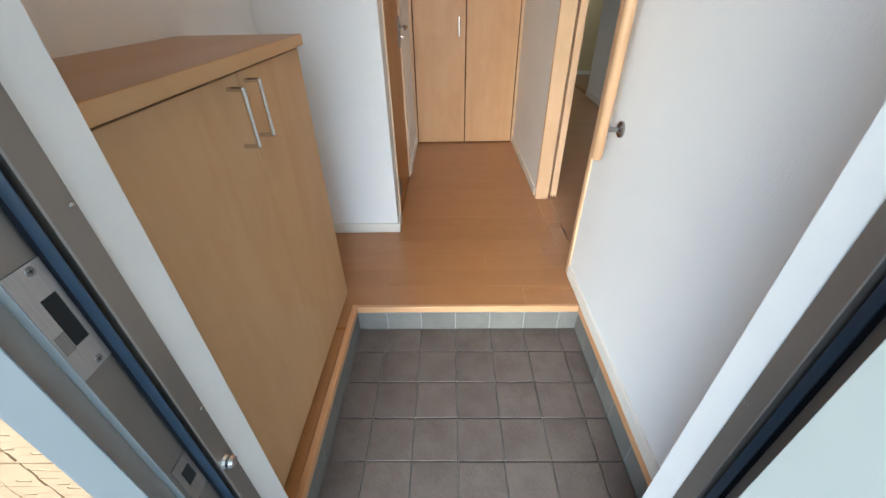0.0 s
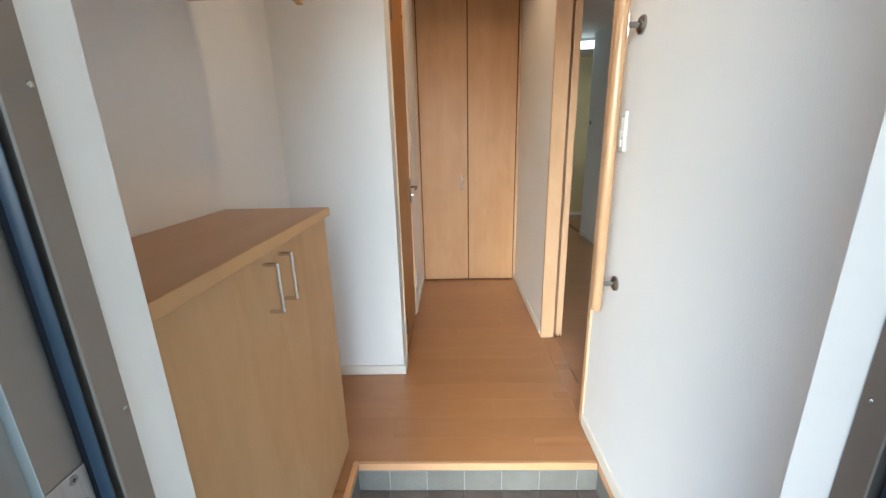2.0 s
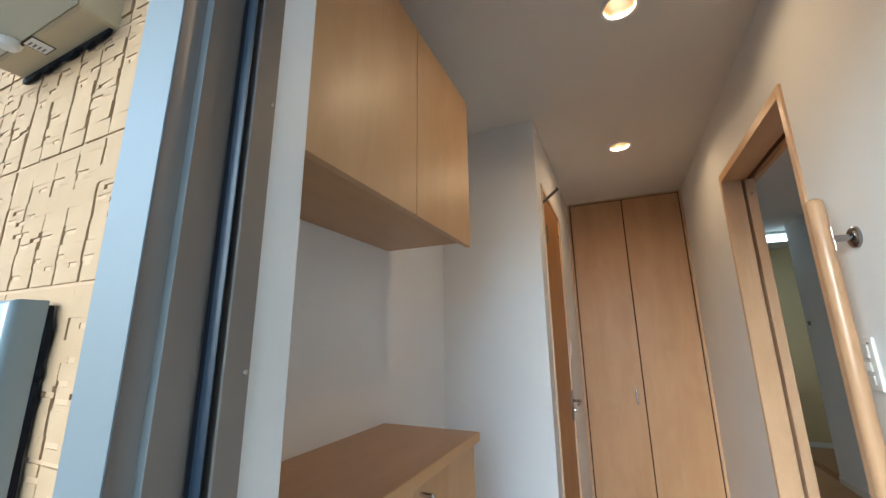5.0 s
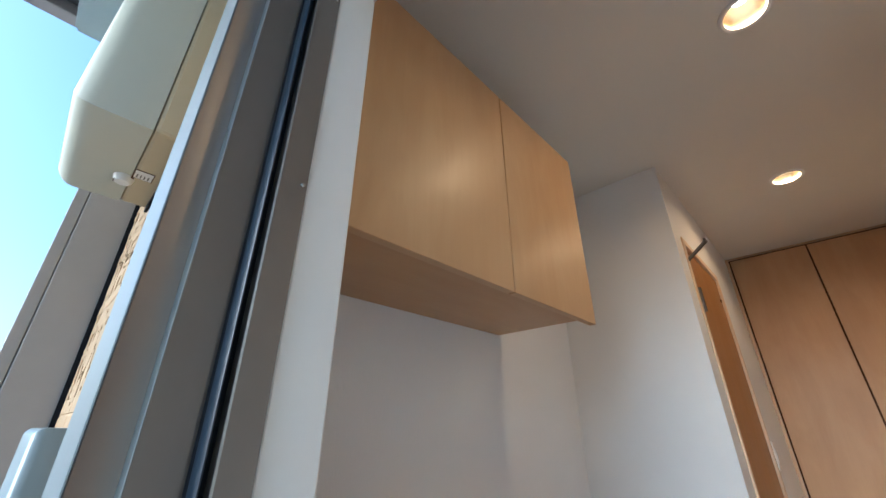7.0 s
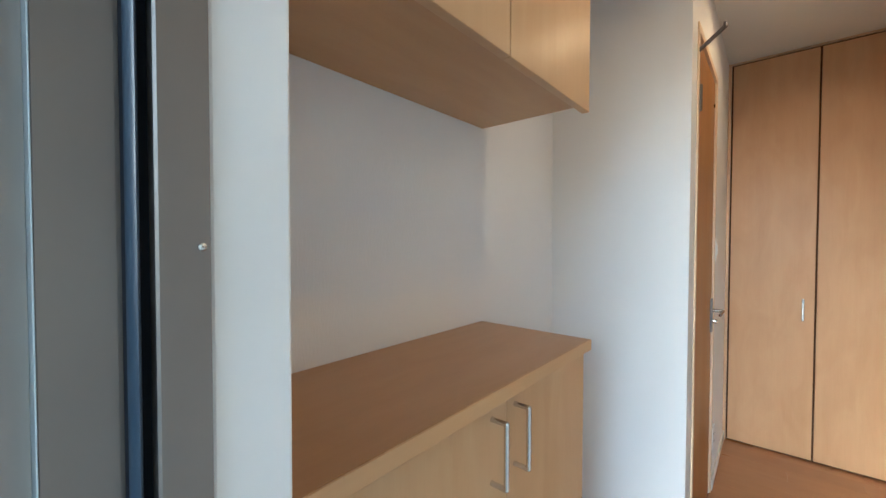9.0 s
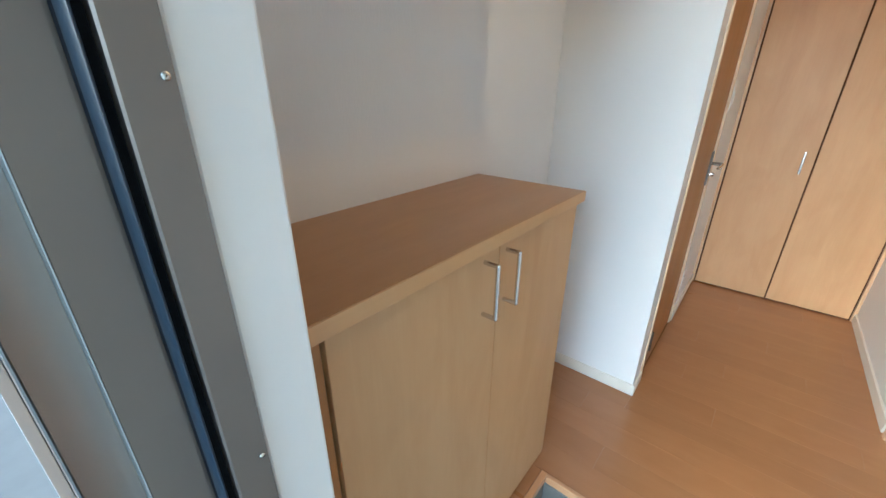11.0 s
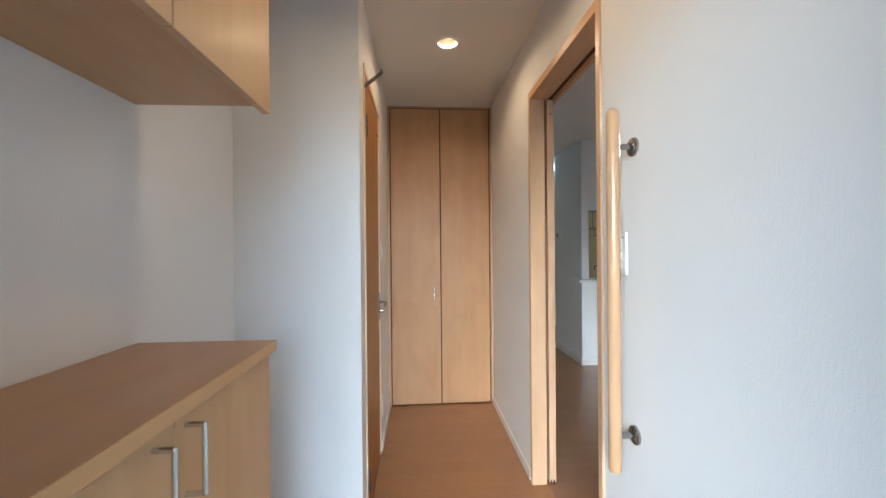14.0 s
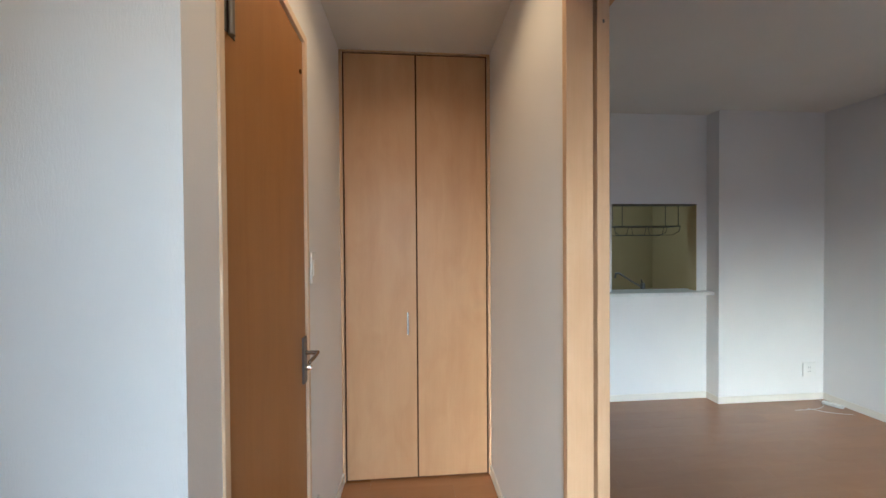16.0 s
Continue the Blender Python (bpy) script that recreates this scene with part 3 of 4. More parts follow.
def wall_cabinet():
    root = thing("wall_cabinet", (-0.75, -0.35, 1.633), "light maple wall cabinet with plain doors hung above the shoe cabinet", "cabinet")
    y0, y1, z0, z1 = -0.775, 0.083, 1.633, 2.211
    part("body", box((NICHE_L + 0.002, y0, z0 + 0.017), (-0.6005, y1 - 0.001, z1), 0.001), MAPLE_Y, root)
    for a, c in ((y0, -0.3300), (-0.3265, y1)):
        part("door", box((-0.5995, a, z0 - 0.004), (-0.580, c, z1), 0.0015), MAPLE_Z, root, "plain maple cabinet door")
    return root


shoe_cabinet()
wall_cabinet()


# ---- folding closet doors ----
def closet():
    root = thing("closet", (0, CLOSET_Y, 0), "light maple full-height folding closet doors at the end of the hall", "closet")
    part("frame", boxes(((-0.42, CLOSET_Y - 0.002, 0.0), (-0.404, CLOSET_Y + 0.04, 2.398)), ((0.404, CLOSET_Y - 0.002, 0.0), (0.42, CLOSET_Y + 0.04, 2.398)),
                        ((-0.404, CLOSET_Y - 0.002, 2.390), (0.404, CLOSET_Y + 0.04, 2.398))), MAPLE_FRAME, root, "pale wooden closet frame")
    # dark sheet behind the leaves colours their gaps as shade
    part("gap", box((-0.4035, CLOSET_Y + 0.012, 0.0025), (0.4035, CLOSET_Y + 0.040, 2.389)), DARK_GAP, root, "dark brown sheet painted as shade in the gaps between the leaves")
    l1 = part("leaf", box((-0.3945, CLOSET_Y, 0.012), (-0.0045, CLOSET_Y + 0.011, 2.380), 0.0015), MAPLE_CLOSET, root, "plain maple folding leaf with a recessed pull")
    part("leaf", box((0.0045, CLOSET_Y, 0.012), (0.3945, CLOSET_Y + 0.011, 2.380), 0.0015), MAPLE_CLOSET, root, "plain maple folding leaf")
    pull = part("pull", boxes(((-0.0580, CLOSET_Y - 0.003, 0.817), (-0.0552, CLOSET_Y, 0.945)), ((-0.0500, CLOSET_Y - 0.003, 0.817), (-0.0472, CLOSET_Y, 0.945))), DARK_STEEL, l1, "slim steel recessed pull", False)
    part("pull_plate", box((-0.0551, CLOSET_Y - 0.0018, 0.818), (-0.0501, CLOSET_Y, 0.944)), STEEL, l1, "bright steel strip of the pull")


closet()


# ---- narrow side door in the left wall ----
def side_door():
    x = HALL_L
    root = thing("side_door", (x, 1.07, 0), "orange-brown wooden side door with a steel lever, closed", "door")
    part("frame", boxes(((-0.519, 0.738, 0.0), (x + 0.006, 0.762, 2.095)), ((-0.519, 1.378, 0.0), (x + 0.006, 1.402, 2.095)), ((-0.519, 0.762, 2.068), (x + 0.006, 1.378, 2.095)), bevel=0.002),
         PALE_FRAME, root, "pale wooden door casing")
    leaf = part("leaf", box((-0.450, 0.7645, 0.008), (x - 0.004, 1.3755, 2.063), 0.002), DOOR_WOOD, root, "orange-brown veneered door leaf")
    # dark strips behind the leaf give its gap a shade colour
    part("door_gap", boxes(((-0.50, 0.7625, 0.0), (-0.452, 0.775, 2.0675)), ((-0.50, 1.365, 0.0), (-0.452, 1.3775, 2.0675)), ((-0.50, 0.775, 2.05), (-0.452, 1.365, 2.0675))), DARK_GAP, root, "dark strips painted as the shaded gap round the door leaf")
    for z in (0.19, 1.83):
        b = boxes(((x - 0.004, 0.767, z - 0.048), (x - 0.001, 0.790, z + 0.048)), ((x - 0.004, 0.803, z - 0.048), (x - 0.001, 0.826, z + 0.048)))
        tube(b, (x + 0.004, 0.7965, z - 0.05), (x + 0.004, 0.7965, z + 0.05), 0.0075, 14)
        part("hinge", b, DARK_STEEL, root, "dark steel door hinge", True)
    part("lock_plate", box((x - 0.004, 1.325, 0.830), (x + 0.004, 1.366, 0.996), 0.002), DARK_STEEL, leaf, "dark steel lock plate")
    b = bmesh.new()
    tube(b, (x + 0.004, 1.347, 0.938), (x + 0.048, 1.347, 0.938), 0.0075, 18)
    rod_path(b, [(x + 0.047, 1.347, 0.938), (x + 0.047, 1.300, 0.936), (x + 0.043, 1.248, 0.932)], 0.0065, 12)
    part("lever", b, RAIL_STEEL, leaf, "polished steel door lever", True)
    b = bmesh.new()
    lathe(b, [(0.0005, 0.022), (0.008, 0.021), (0.010, 0.016), (0.010, 0.0)], (x + 0.004, 1.347, 0.885), "x", 18)
    part("thumb_turn", b, CHROME, leaf, "small round thumb turn", True)
    b = bmesh.new()
    tube(b, (x - 0.004, 1.34, 1.945), (x + 0.001, 1.34, 1.945), 0.008, 14)
    part("stop_plug", b, DARK_GAP, leaf, "small brown round plug near the top of the door", True)
    b = bmesh.new()
    rod_path(b, [(x + 0.006, 0.748, 1.992), (x + 0.085, 0.712, 2.037)], 0.0075, 10)
    lathe(b, [(0.001, 0.0), (0.012, 0.002), (0.012, 0.010), (0.001, 0.012)], (x + 0.078, 0.711, 2.040), "x", 14)
    part("stay_arm", b, DARK_STEEL, root, "short bronze stay arm at the top of the door", True)


side_door()


# ---- doorway to the living room with a sliding door ----
def room_doorway():
    root = thing("room_doorway", (0.455, 0.62, 0), "light maple door casing of the living room doorway", "door frame")
    z = 2.045
    part("casing_near", boxes(((0.412, 0.222, 0.0), (0.500, 0.250, z + 0.038)), bevel=0.002), MAPLE_FRAME, root, "pale maple upright casing")
    part("casing_far", boxes(((0.412, 1.000, 0.0), (0.493, 1.028, z + 0.038)), bevel=0.002), MAPLE_FRAME, root, "pale maple upright casing")
    part("casing_head", boxes(((0.412, 0.250, z), (0.493, 1.000, z + 0.038)), bevel=0.002), MAPLE_HEAD, root, "maple head casing")
    part("track_board", box((0.4935, 0.250, z + 0.004), (0.545, 1.9, z + 0.030)), MAPLE_HEAD, root, "maple board that carries the sliding track")
    part("track", box((0.517, 0.252, z + 0.0005), (0.533, 1.003, z + 0.0035)), DARK_GAP, root, "dark sliding track in the head")
    part("room_pelmet", box((0.5455, 0.20, z - 0.01), (0.565, 1.9, z + 0.06), 0.002), MAPLE_HEAD, root, "maple cover board over the sliding track")
    root2 = thing("sliding_door", (0.526, 1.45, 0), "maple sliding door pushed fully open beside the doorway", "door")
    part("leaf", box((0.507, 1.004, 0.008), (0.545, 1.84, z), 0.002), MAPLE_FRAME, root2, "maple sliding door leaf seen edge on")
    part("edge_hole", box((0.523, 1.0030, 1.965), (0.529, 1.0038, 1.975)), DARK_STEEL, root2, "tiny dark hole near the top")
    part("guide", boxes(((0.512, 0.995, 0.001), (0.516, 1.004, 0.022)), ((0.528, 0.995, 0.001), (0.532, 1.004, 0.022))), DARK_GAP, root2, "small dark floor guide")


room_doorway()


# ---- handrail, switches, outlets ----
def handrail():
    x, y = 0.360, 0.042
    root = thing("handrail", (HALL_R, y, 1.15), "upright round wooden grab rail on two steel brackets on the wall", "handrail")
    b = bmesh.new()
    lathe(b, [(0.0005, 0.632), (0.009, 0.633), (0.015, 0.637), (0.0175, 0.647), (0.0175, 1.628), (0.015, 1.638), (0.009, 1.643), (0.0005, 1.644)], (x, y, 0), "z", 32)
    part("rail", b, RAIL_WOOD, root, "varnished light wooden round rail", True)
    for z in (0.735, 1.538):
        b = bmesh.new()
        lathe(b, [(0.0005, -0.012), (0.009, -0.012), (0.020, -0.010), (0.0255, -0.006), (0.0265, 0.0), (0.0005, 0.0)], (HALL_R, y, z), "x", 32)
        tube(b, (HALL_R - 0.010, y, z), (x + 0.012, y, z), 0.0085, 20)
        br = part("bracket", b, RAIL_STEEL, root, "steel bracket with a round wall rose", True)
        part("saddle", box((x + 0.0145, y - 0.007, z - 0.030), (x + 0.0195, y + 0.007, z + 0.030), 0.002), CHROME, br, "narrow steel saddle plate")


handrail()


def wall_switch(name, at, w, h, label, rockers, mat=PLASTIC):
    """A switch plate, built on the plane x = 0 facing +x, then turned into place."""
    root = thing(name, at, label, "switch")
    m = pose(*at)
    def placed(bm):
        bm.transform(m)
        return bm
    part("plate", placed(box((0.0, -w / 2, -h / 2), (0.008, w / 2, h / 2), 0.003)), mat, root)
    for z0, z1 in rockers:
        part("rocker", placed(box((0.0082, -w * 0.30, z0), (0.0125, w * 0.30, z1), 0.002)), mat, root, "white rocker")
    return root, placed


r, placed = wall_switch("light_switch", (HALL_R, 0.113, 1.241, 0, 0, 180), 0.080, 0.124, "white plastic switch plate behind the wooden rail", ((0.012, 0.044), (-0.018, 0.006), (-0.048, -0.026)))
part("dial", placed(box((0.0126, -0.010, -0.016), (0.022, 0.008, 0.004), 0.003)), PLASTIC, r, "white raised knob")
part("indicator", placed(box((0.0082, 0.020, 0.046), (0.009, 0.028, 0.049))), DARK_STEEL, r, "small dark indicator window")
r, placed = wall_switch("light_switch", (HALL_L, 1.468, 1.238, 0, 0, 0), 0.070, 0.120, "white plastic switch plate beside the side door", ((-0.030, 0.030),))


def wall_outlet(at, w, h, label):
    root = thing("wall_outlet", at, label, "outlet")
    m = pose(*at)
    def placed(bm):
        bm.transform(m)
        return bm
    part("plate", placed(box((0.0, -w / 2, -h / 2), (0.007, w / 2, h / 2), 0.0025)), PLASTIC, root)
    for z in (-0.018, 0.018):
        b = boxes(((0.0072, -0.011, z - 0.005), (0.0080, -0.008, z + 0.005)), ((0.0072, 0.006, z - 0.004), (0.0080, 0.009, z + 0.004)))
        part("socket", placed(b), BLACK, root, "black socket slots")


wall_outlet((HALL_L, 1.481, 0.25, 0, 0, 0), 0.070, 0.118, "white plastic power outlet low on the hall wall")
wall_outlet((3.285, 2.84, 0.256, 0, 0, -90), 0.118, 0.120, "white plastic power outlet low on the living room wall")


# ---- downlights ----
def downlight(lx, ly):
    root = thing("downlight", (lx, ly, CEIL), "lit recessed ceiling downlight with a white rim and warm bulb", "ceiling light", "hall downlights")
    b = bmesh.new()
    lathe(b, [(0.050, 2.405), (0.050, 2.3965), (0.058, 2.3945), (0.063, 2.3970), (0.0635, 2.3998), (0.050, 2.405)], (lx, ly, 0), "z", 40)
    part("rim", b, WHITE_TRIM, root, "white metal rim", True)
    b = bmesh.new()
    lathe(b, [(0.0500, 2.4045), (0.0495, 2.4300), (0.0420, 2.4700), (0.0300, 2.4950), (0.0005, 2.4960), (0.0005, 2.4990), (0.0330, 2.4980), (0.0450, 2.4720), (0.0530, 2.4310), (0.0530, 2.4045), (0.0500, 2.4045)], (lx, ly, 0), "z", 40)
    part("reflector", b, REFLECTOR, root, "gold-tinted reflector cone", True)
    b = bmesh.new()
    lathe(b, [(0.0005, 2.442), (0.012, 2.444), (0.021, 2.452), (0.025, 2.463), (0.022, 2.474), (0.014, 2.482), (0.013, 2.495)], (lx, ly, 0), "z", 28)
    ob = part("bulb", b, BULB, root, "glowing warm white bulb", True)


for lp in LAMPS:
    downlight(*lp)


# ---- serving hatch, kitchen ----
tagged(mesh_object("hatch_counter", box((1.490, 2.880, 0.886), (2.4745, 3.140, 0.916), 0.004), COUNTER), "white laminated counter board of the serving hatch", "counter", "", "structure")
tagged(mesh_object("hatch_lintel_edge", box((1.6335, 2.968, 1.640), (2.3845, 3.072, 1.6495), 0.001), DARK_STEEL), "thin dark metal edge under the hatch head", "trim", "", "structure")


def kitchen_unit():
    root = thing("kitchen_unit", (2.4, 3.45, 0), "pale kitchen sink unit with a steel worktop behind the serving hatch", "kitchen unit")
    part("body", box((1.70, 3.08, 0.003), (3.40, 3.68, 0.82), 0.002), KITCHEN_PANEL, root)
    part("worktop", box((1.70, 3.145, 0.821), (3.41, 3.70, 0.850), 0.003), STEEL, root, "brushed steel worktop")
    b = bmesh.new()
    lathe(b, [(0.0005, 0.962), (0.018, 0.960), (0.021, 0.945), (0.019, 0.900), (0.024, 0.852)], (2.052, 3.20, 0), "z", 20)
    rod_path(b, [(2.040, 3.20, 0.925), (1.985, 3.235, 0.965), (1.885, 3.30, 1.045), (1.862, 3.315, 1.040), (1.858, 3.318, 1.005)], 0.0085, 12)
    rod_path(b, [(2.050, 3.20, 0.962), (2.030, 3.185, 0.990)], 0.0075, 10)
    part("faucet", b, DARK_STEEL, root, "chrome mixer tap with a swivel spout", True)
    b = bmesh.new()
    lathe(b, [(0.0005, 0.012), (0.03, 0.011), (0.036, 0.004), (0.037, 0.0)], (2.335, 3.19, 0.8505), "z", 24)
    part("drain_cap", b, BLACK, root, "black round cap on the worktop", True)


kitchen_unit()


def dish_rack():
    root = thing("dish_rack", (2.2, 3.35, 1.66), "hanging steel wire dish rack in the serving hatch", "dish rack")
    b = bmesh.new()
    r = 0.0045
    for y, xa, xb in ((3.22, 1.87, 2.405), (3.46, 1.91, 2.45)):
        rod_path(b, [(1.80, y, 1.475), (xb + 0.02, y, 1.475)], r, 8)
        rod_path(b, [(1.80, y, 1.475), (1.803, y, 1.425), (1.84, y, 1.394), (xb - 0.06, y, 1.394), (xb + 0.005, y, 1.425), (xb + 0.02, y, 1.475)], 0.0028, 8)
        for x in (xa, xb):
            rod_path(b, [(x, y, 1.475), (x, y, 1.70)], 0.0034, 8)
    rod_path(b, [(1.80, 3.22, 1.475), (1.80, 3.46, 1.475)], r, 8)
    rod_path(b, [(2.425, 3.22, 1.475), (2.47, 3.46, 1.475)], r, 8)
    part("frame", b, DARK_STEEL, root, "bent steel wire frame", True)
    for i in range(3):
        x = 1.93 + i * 0.17
        b = bmesh.new()
        rod_path(b, [(x, 3.22, 1.475), (x, 3.25, 1.398), (x, 3.43, 1.398), (x, 3.46, 1.475)], 0.0025, 6)
        part("wire", b, DARK_STEEL, root, "thin steel cross wire", True)
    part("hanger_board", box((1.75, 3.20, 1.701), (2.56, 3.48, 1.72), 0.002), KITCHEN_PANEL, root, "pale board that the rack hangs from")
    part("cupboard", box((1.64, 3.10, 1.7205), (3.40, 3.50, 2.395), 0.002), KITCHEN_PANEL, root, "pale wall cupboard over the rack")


dish_rack()


def kitchen_light():
    root = thing("kitchen_ceiling_light", (1.85, 4.03, CEIL), "lit white fluorescent kitchen ceiling light", "ceiling light")
    part("housing", box((1.38, 3.97, 2.365), (2.32, 4.09, 2.3995), 0.004), WHITE_TRIM, root, "white lamp housing")
    part("diffuser", box((1.39, 3.975, 2.300), (2.31, 4.085, 2.3645), 0.012), TUBE, root, "glowing white diffuser")


kitchen_light()


def latch():
    root = thing("wall_catch", (1.555, 3.66, 1.41), "small dark catch on the end of the kitchen wall", "catch")
    part("plate", box((1.540, 3.64, 1.385), (1.5545, 3.67, 1.425), 0.003), DARK_STEEL, root)


latch()


def floor_cable():
    root = thing("aerial_cable", (3.2, 2.68, 0), "thin white cable lying on the living room floor", "cable")
    cu = bpy.data.curves.new("cable_line", "CURVE")
    cu.dimensions = "3D"
    for pts in (((3.345, 2.825, 0.02), (3.33, 2.76, 0.006), (3.22, 2.67, 0.004), (3.05, 2.655, 0.004), (2.96, 2.66, 0.004)),
                ((3.08, 2.665, 0.010), (3.15, 2.61, 0.004), (3.24, 2.565, 0.004), (3.32, 2.545, 0.004))):
        sp = cu.splines.new("NURBS")
        sp.points.add(len(pts) - 1)
        for p, q in zip(sp.points, pts):
            p.co = (*q, 1)
        sp.use_endpoint_u, sp.order_u = True, 3
    cu.bevel_depth, cu.bevel_resolution, cu.resolution_u = 0.0015, 2, 6
    tmp = new("tmp_cable", cu)
    me = bpy.data.meshes.new_from_object(tmp)
    bpy.data.objects.remove(tmp)
    bm = bmesh.new()
    bm.from_mesh(me)
    part("cord", bm, CREAM_TRIM, root, "thin white cord", True)
    box_root = thing("modular_box", (3.34, 2.70, 0), "small white plastic cable box on the floor", "cable box")
    bm = box((-0.022, -0.062, 0.002), (0.022, 0.062, 0.024), 0.004)
    bm.transform(pose(3.340, 2.700, 0, 0, 0, 25))
    part("shell", bm, PLASTIC, box_root)


floor_cable()


# ---- outside: meter box, letter box, side column, eave ----
def ragged_strip(x, y0, y1, z0, z1, width, seed):
    """A ragged strip, uneven along one edge: one closed outline, given depth."""
    g = random.Random(seed)
    edge, z = [(x, z0)], z0
    while z < z1:
        edge.append((x + g.uniform(0.3, 1.0) * width, z))
        z += g.uniform(0.006, 0.020)
    edge.append((x, z1))
    bm = bmesh.new()
    front = [bm.verts.new((p, y0, q)) for p, q in edge]
    back = [bm.verts.new((p, y1, q)) for p, q in edge]
    bm.faces.new(front)
    bm.faces.new(back)
    for k in range(len(edge)):
        m = (k + 1) % len(edge)
        bm.faces.new((front[k], front[m], back[m], back[k]))
    return bm


def meter_box():
    root = thing("meter_box", (-0.844, FACE, 1.735), "beige rounded plastic service box on the brick wall", "service box")
    part("back", box((-0.975, -1.000, 1.735), (-0.713, -0.948, 2.35), 0.006), BOX_YELLOW, root, "yellowish beige back housing")
    bm = bmesh.new()
    add_box(bm, (-0.975, -1.090, 1.735), (-0.713, -1.0005, 2.35))
    es = [e for e in bm.edges if all(v.co.y < -1.05 for v in e.verts)]
    bmesh.ops.bevel(bm, geom=es, offset=0.026, segments=5, affect="EDGES", profile=0.5)
    part("cover", bm, BOX_BEIGE, root, "pale beige front cover", True)
    bm = bmesh.new()
    for v in add_box(bm, (-0.930, -1.150, 2.005), (-0.780, -1.0905, 2.140)):
        if v.co.z > 2.1 and v.co.y > -1.1:
            v.co.z = 2.20
    bmesh.ops.bevel(bm, geom=[e for e in bm.edges if any(v.co.y < -1.14 for v in e.verts)], offset=0.005, segments=2, affect="EDGES")
    part("clear_window", bm, CLEAR, root, "clear plastic window hood", True)
    part("catch", box((-0.880, -1.006, 1.7318), (-0.866, -0.996, 1.7349), 0.001), DARK_GAP, root, "small rusty catch")
    ragged = ragged_strip(0.0, -0.9620, -0.9570, 0.0, 0.250, 0.012, 5)
    ragged.transform(pose(-0.970, 0, 1.7345, 0, 90, 0))
    part("ragged_dark_strip", ragged, GAP_SHADE_BLACK, root, "dark ragged strip against the wall")
    b = bmesh.new()
    lathe(b, [(0.0005, -0.012), (0.010, -0.011), (0.013, -0.007), (0.0145, 0.0)], (-0.878, -1.008, 1.7348), "z", 20)
    part("knob", b, COUNTER, root, "small white round knob", True)
    part("sensor", box((-0.884, -1.020, 1.7245), (-0.874, -1.0125, 1.7345)), SLEEVE, root, "small dark green sensor")
    part("sticker_frame", box((-0.8665, -0.9995, 1.7341), (-0.8365, -0.9725, 1.7349)), DARK_GAP, root, "dark brown edge of the sticker")
    part("sticker", box((-0.865, -0.998, 1.7338), (-0.838, -0.974, 1.7348)), PLASTIC, root, "small white sticker")
    part("sticker_print", boxes(*[((-0.861, -0.995 + i * 0.005, 1.7332), (-0.850, -0.993 + i * 0.005, 1.7337)) for i in range(4)]), DARK_STEEL, root, "grey unreadable print lines")


meter_box()


def letter_box():
    root = thing("letter_box", (-0.82, FACE, 1.03), "smooth grey metal letter box on the brick wall", "letter box")
    bm = bmesh.new()
    add_box(bm, (-0.980, -0.9985, 1.030), (-0.710, -0.965, 1.360))
    bmesh.ops.bevel(bm, geom=[e for e in bm.edges if all(v.co.y < -0.99 for v in e.verts)], offset=0.010, segments=4, affect="EDGES", profile=0.5)
    part("case", bm, SILVER_EDGE, root, "", True)
    part("back_plate", box((-0.975, -0.9645, 1.035), (-0.715, -0.950, 1.355)), BRONZE, root, "dark back plate")
    # black strip paints the shadow in the gap between case and rough bricks
    part("dark_strip", ragged_strip(-0.7145, -0.9640, -0.9585, 1.035, 1.355, 0.009, 8), GAP_SHADE_BLACK, root, "dark ragged strip painted as the gap shadow beside the case")


letter_box()


def side_column():
    root = thing("side_column", (-1.29, FACE, -0.16), "brown-grey painted metal corner column outside", "column")
    part("column", box((-1.34, -1.047, -0.16), (-1.25, -0.94, 3.2), 0.002), COLUMN_PAINT, root)
    part("dark_strip", ragged_strip(-1.2495, -0.962, -0.953, -0.1, 3.15, 0.007, 21), GAP_SHADE_BLACK, root, "dark ragged strip against the bricks")
    part("edge_strip", box((-1.34, -1.070, -0.16), (-1.252, -1.0485, 3.2), 0.002), COLUMN_PAINT, root, "brown-grey edge strip")


side_column()


def canopy():
    root = thing("porch_canopy", (0, -0.94, 2.6), "dark brown-grey porch canopy above the entrance", "canopy")
    part("soffit", box((-1.56, -2.60, 2.62), (0.90, -0.945, 2.70)), SLEEVE, root, "brown-grey soffit board")
    part("edge_beam", box((-1.62, -2.66, 2.58), (-1.565, -0.945, 2.74), 0.004), SLEEVE, root, "dark side beam")
    part("soffit_groove", box((-1.555, -2.60, 2.612), (-1.525, -0.945, 2.6195)), BLACK, root, "black groove along the soffit")
    part("front_beam", box((-1.56, -2.66, 2.58), (0.90, -2.605, 2.74), 0.004), SLEEVE, root, "dark front beam")


canopy()

# roof above the rooms, out of sight
structure("roof", box((-4.2, -0.80, 2.56), (6.0, 5.4, 2.66)), SLEEVE, "plain flat roof slab over the rooms", "roof")
structure("wall_outer_back", boxes(((-4.2, 5.3, -0.2), (6.0, 5.4, 2.56)), ((-4.2, -0.80, -0.2), (-4.1, 5.3, 2.56)), ((5.9, -0.80, -0.2), (6.0, 5.3, 2.56))), WALLPAPER, "plain outer walls round the rooms", "wall")

# ---- pieces: tiles, boards, siding ----
PIECES = {}


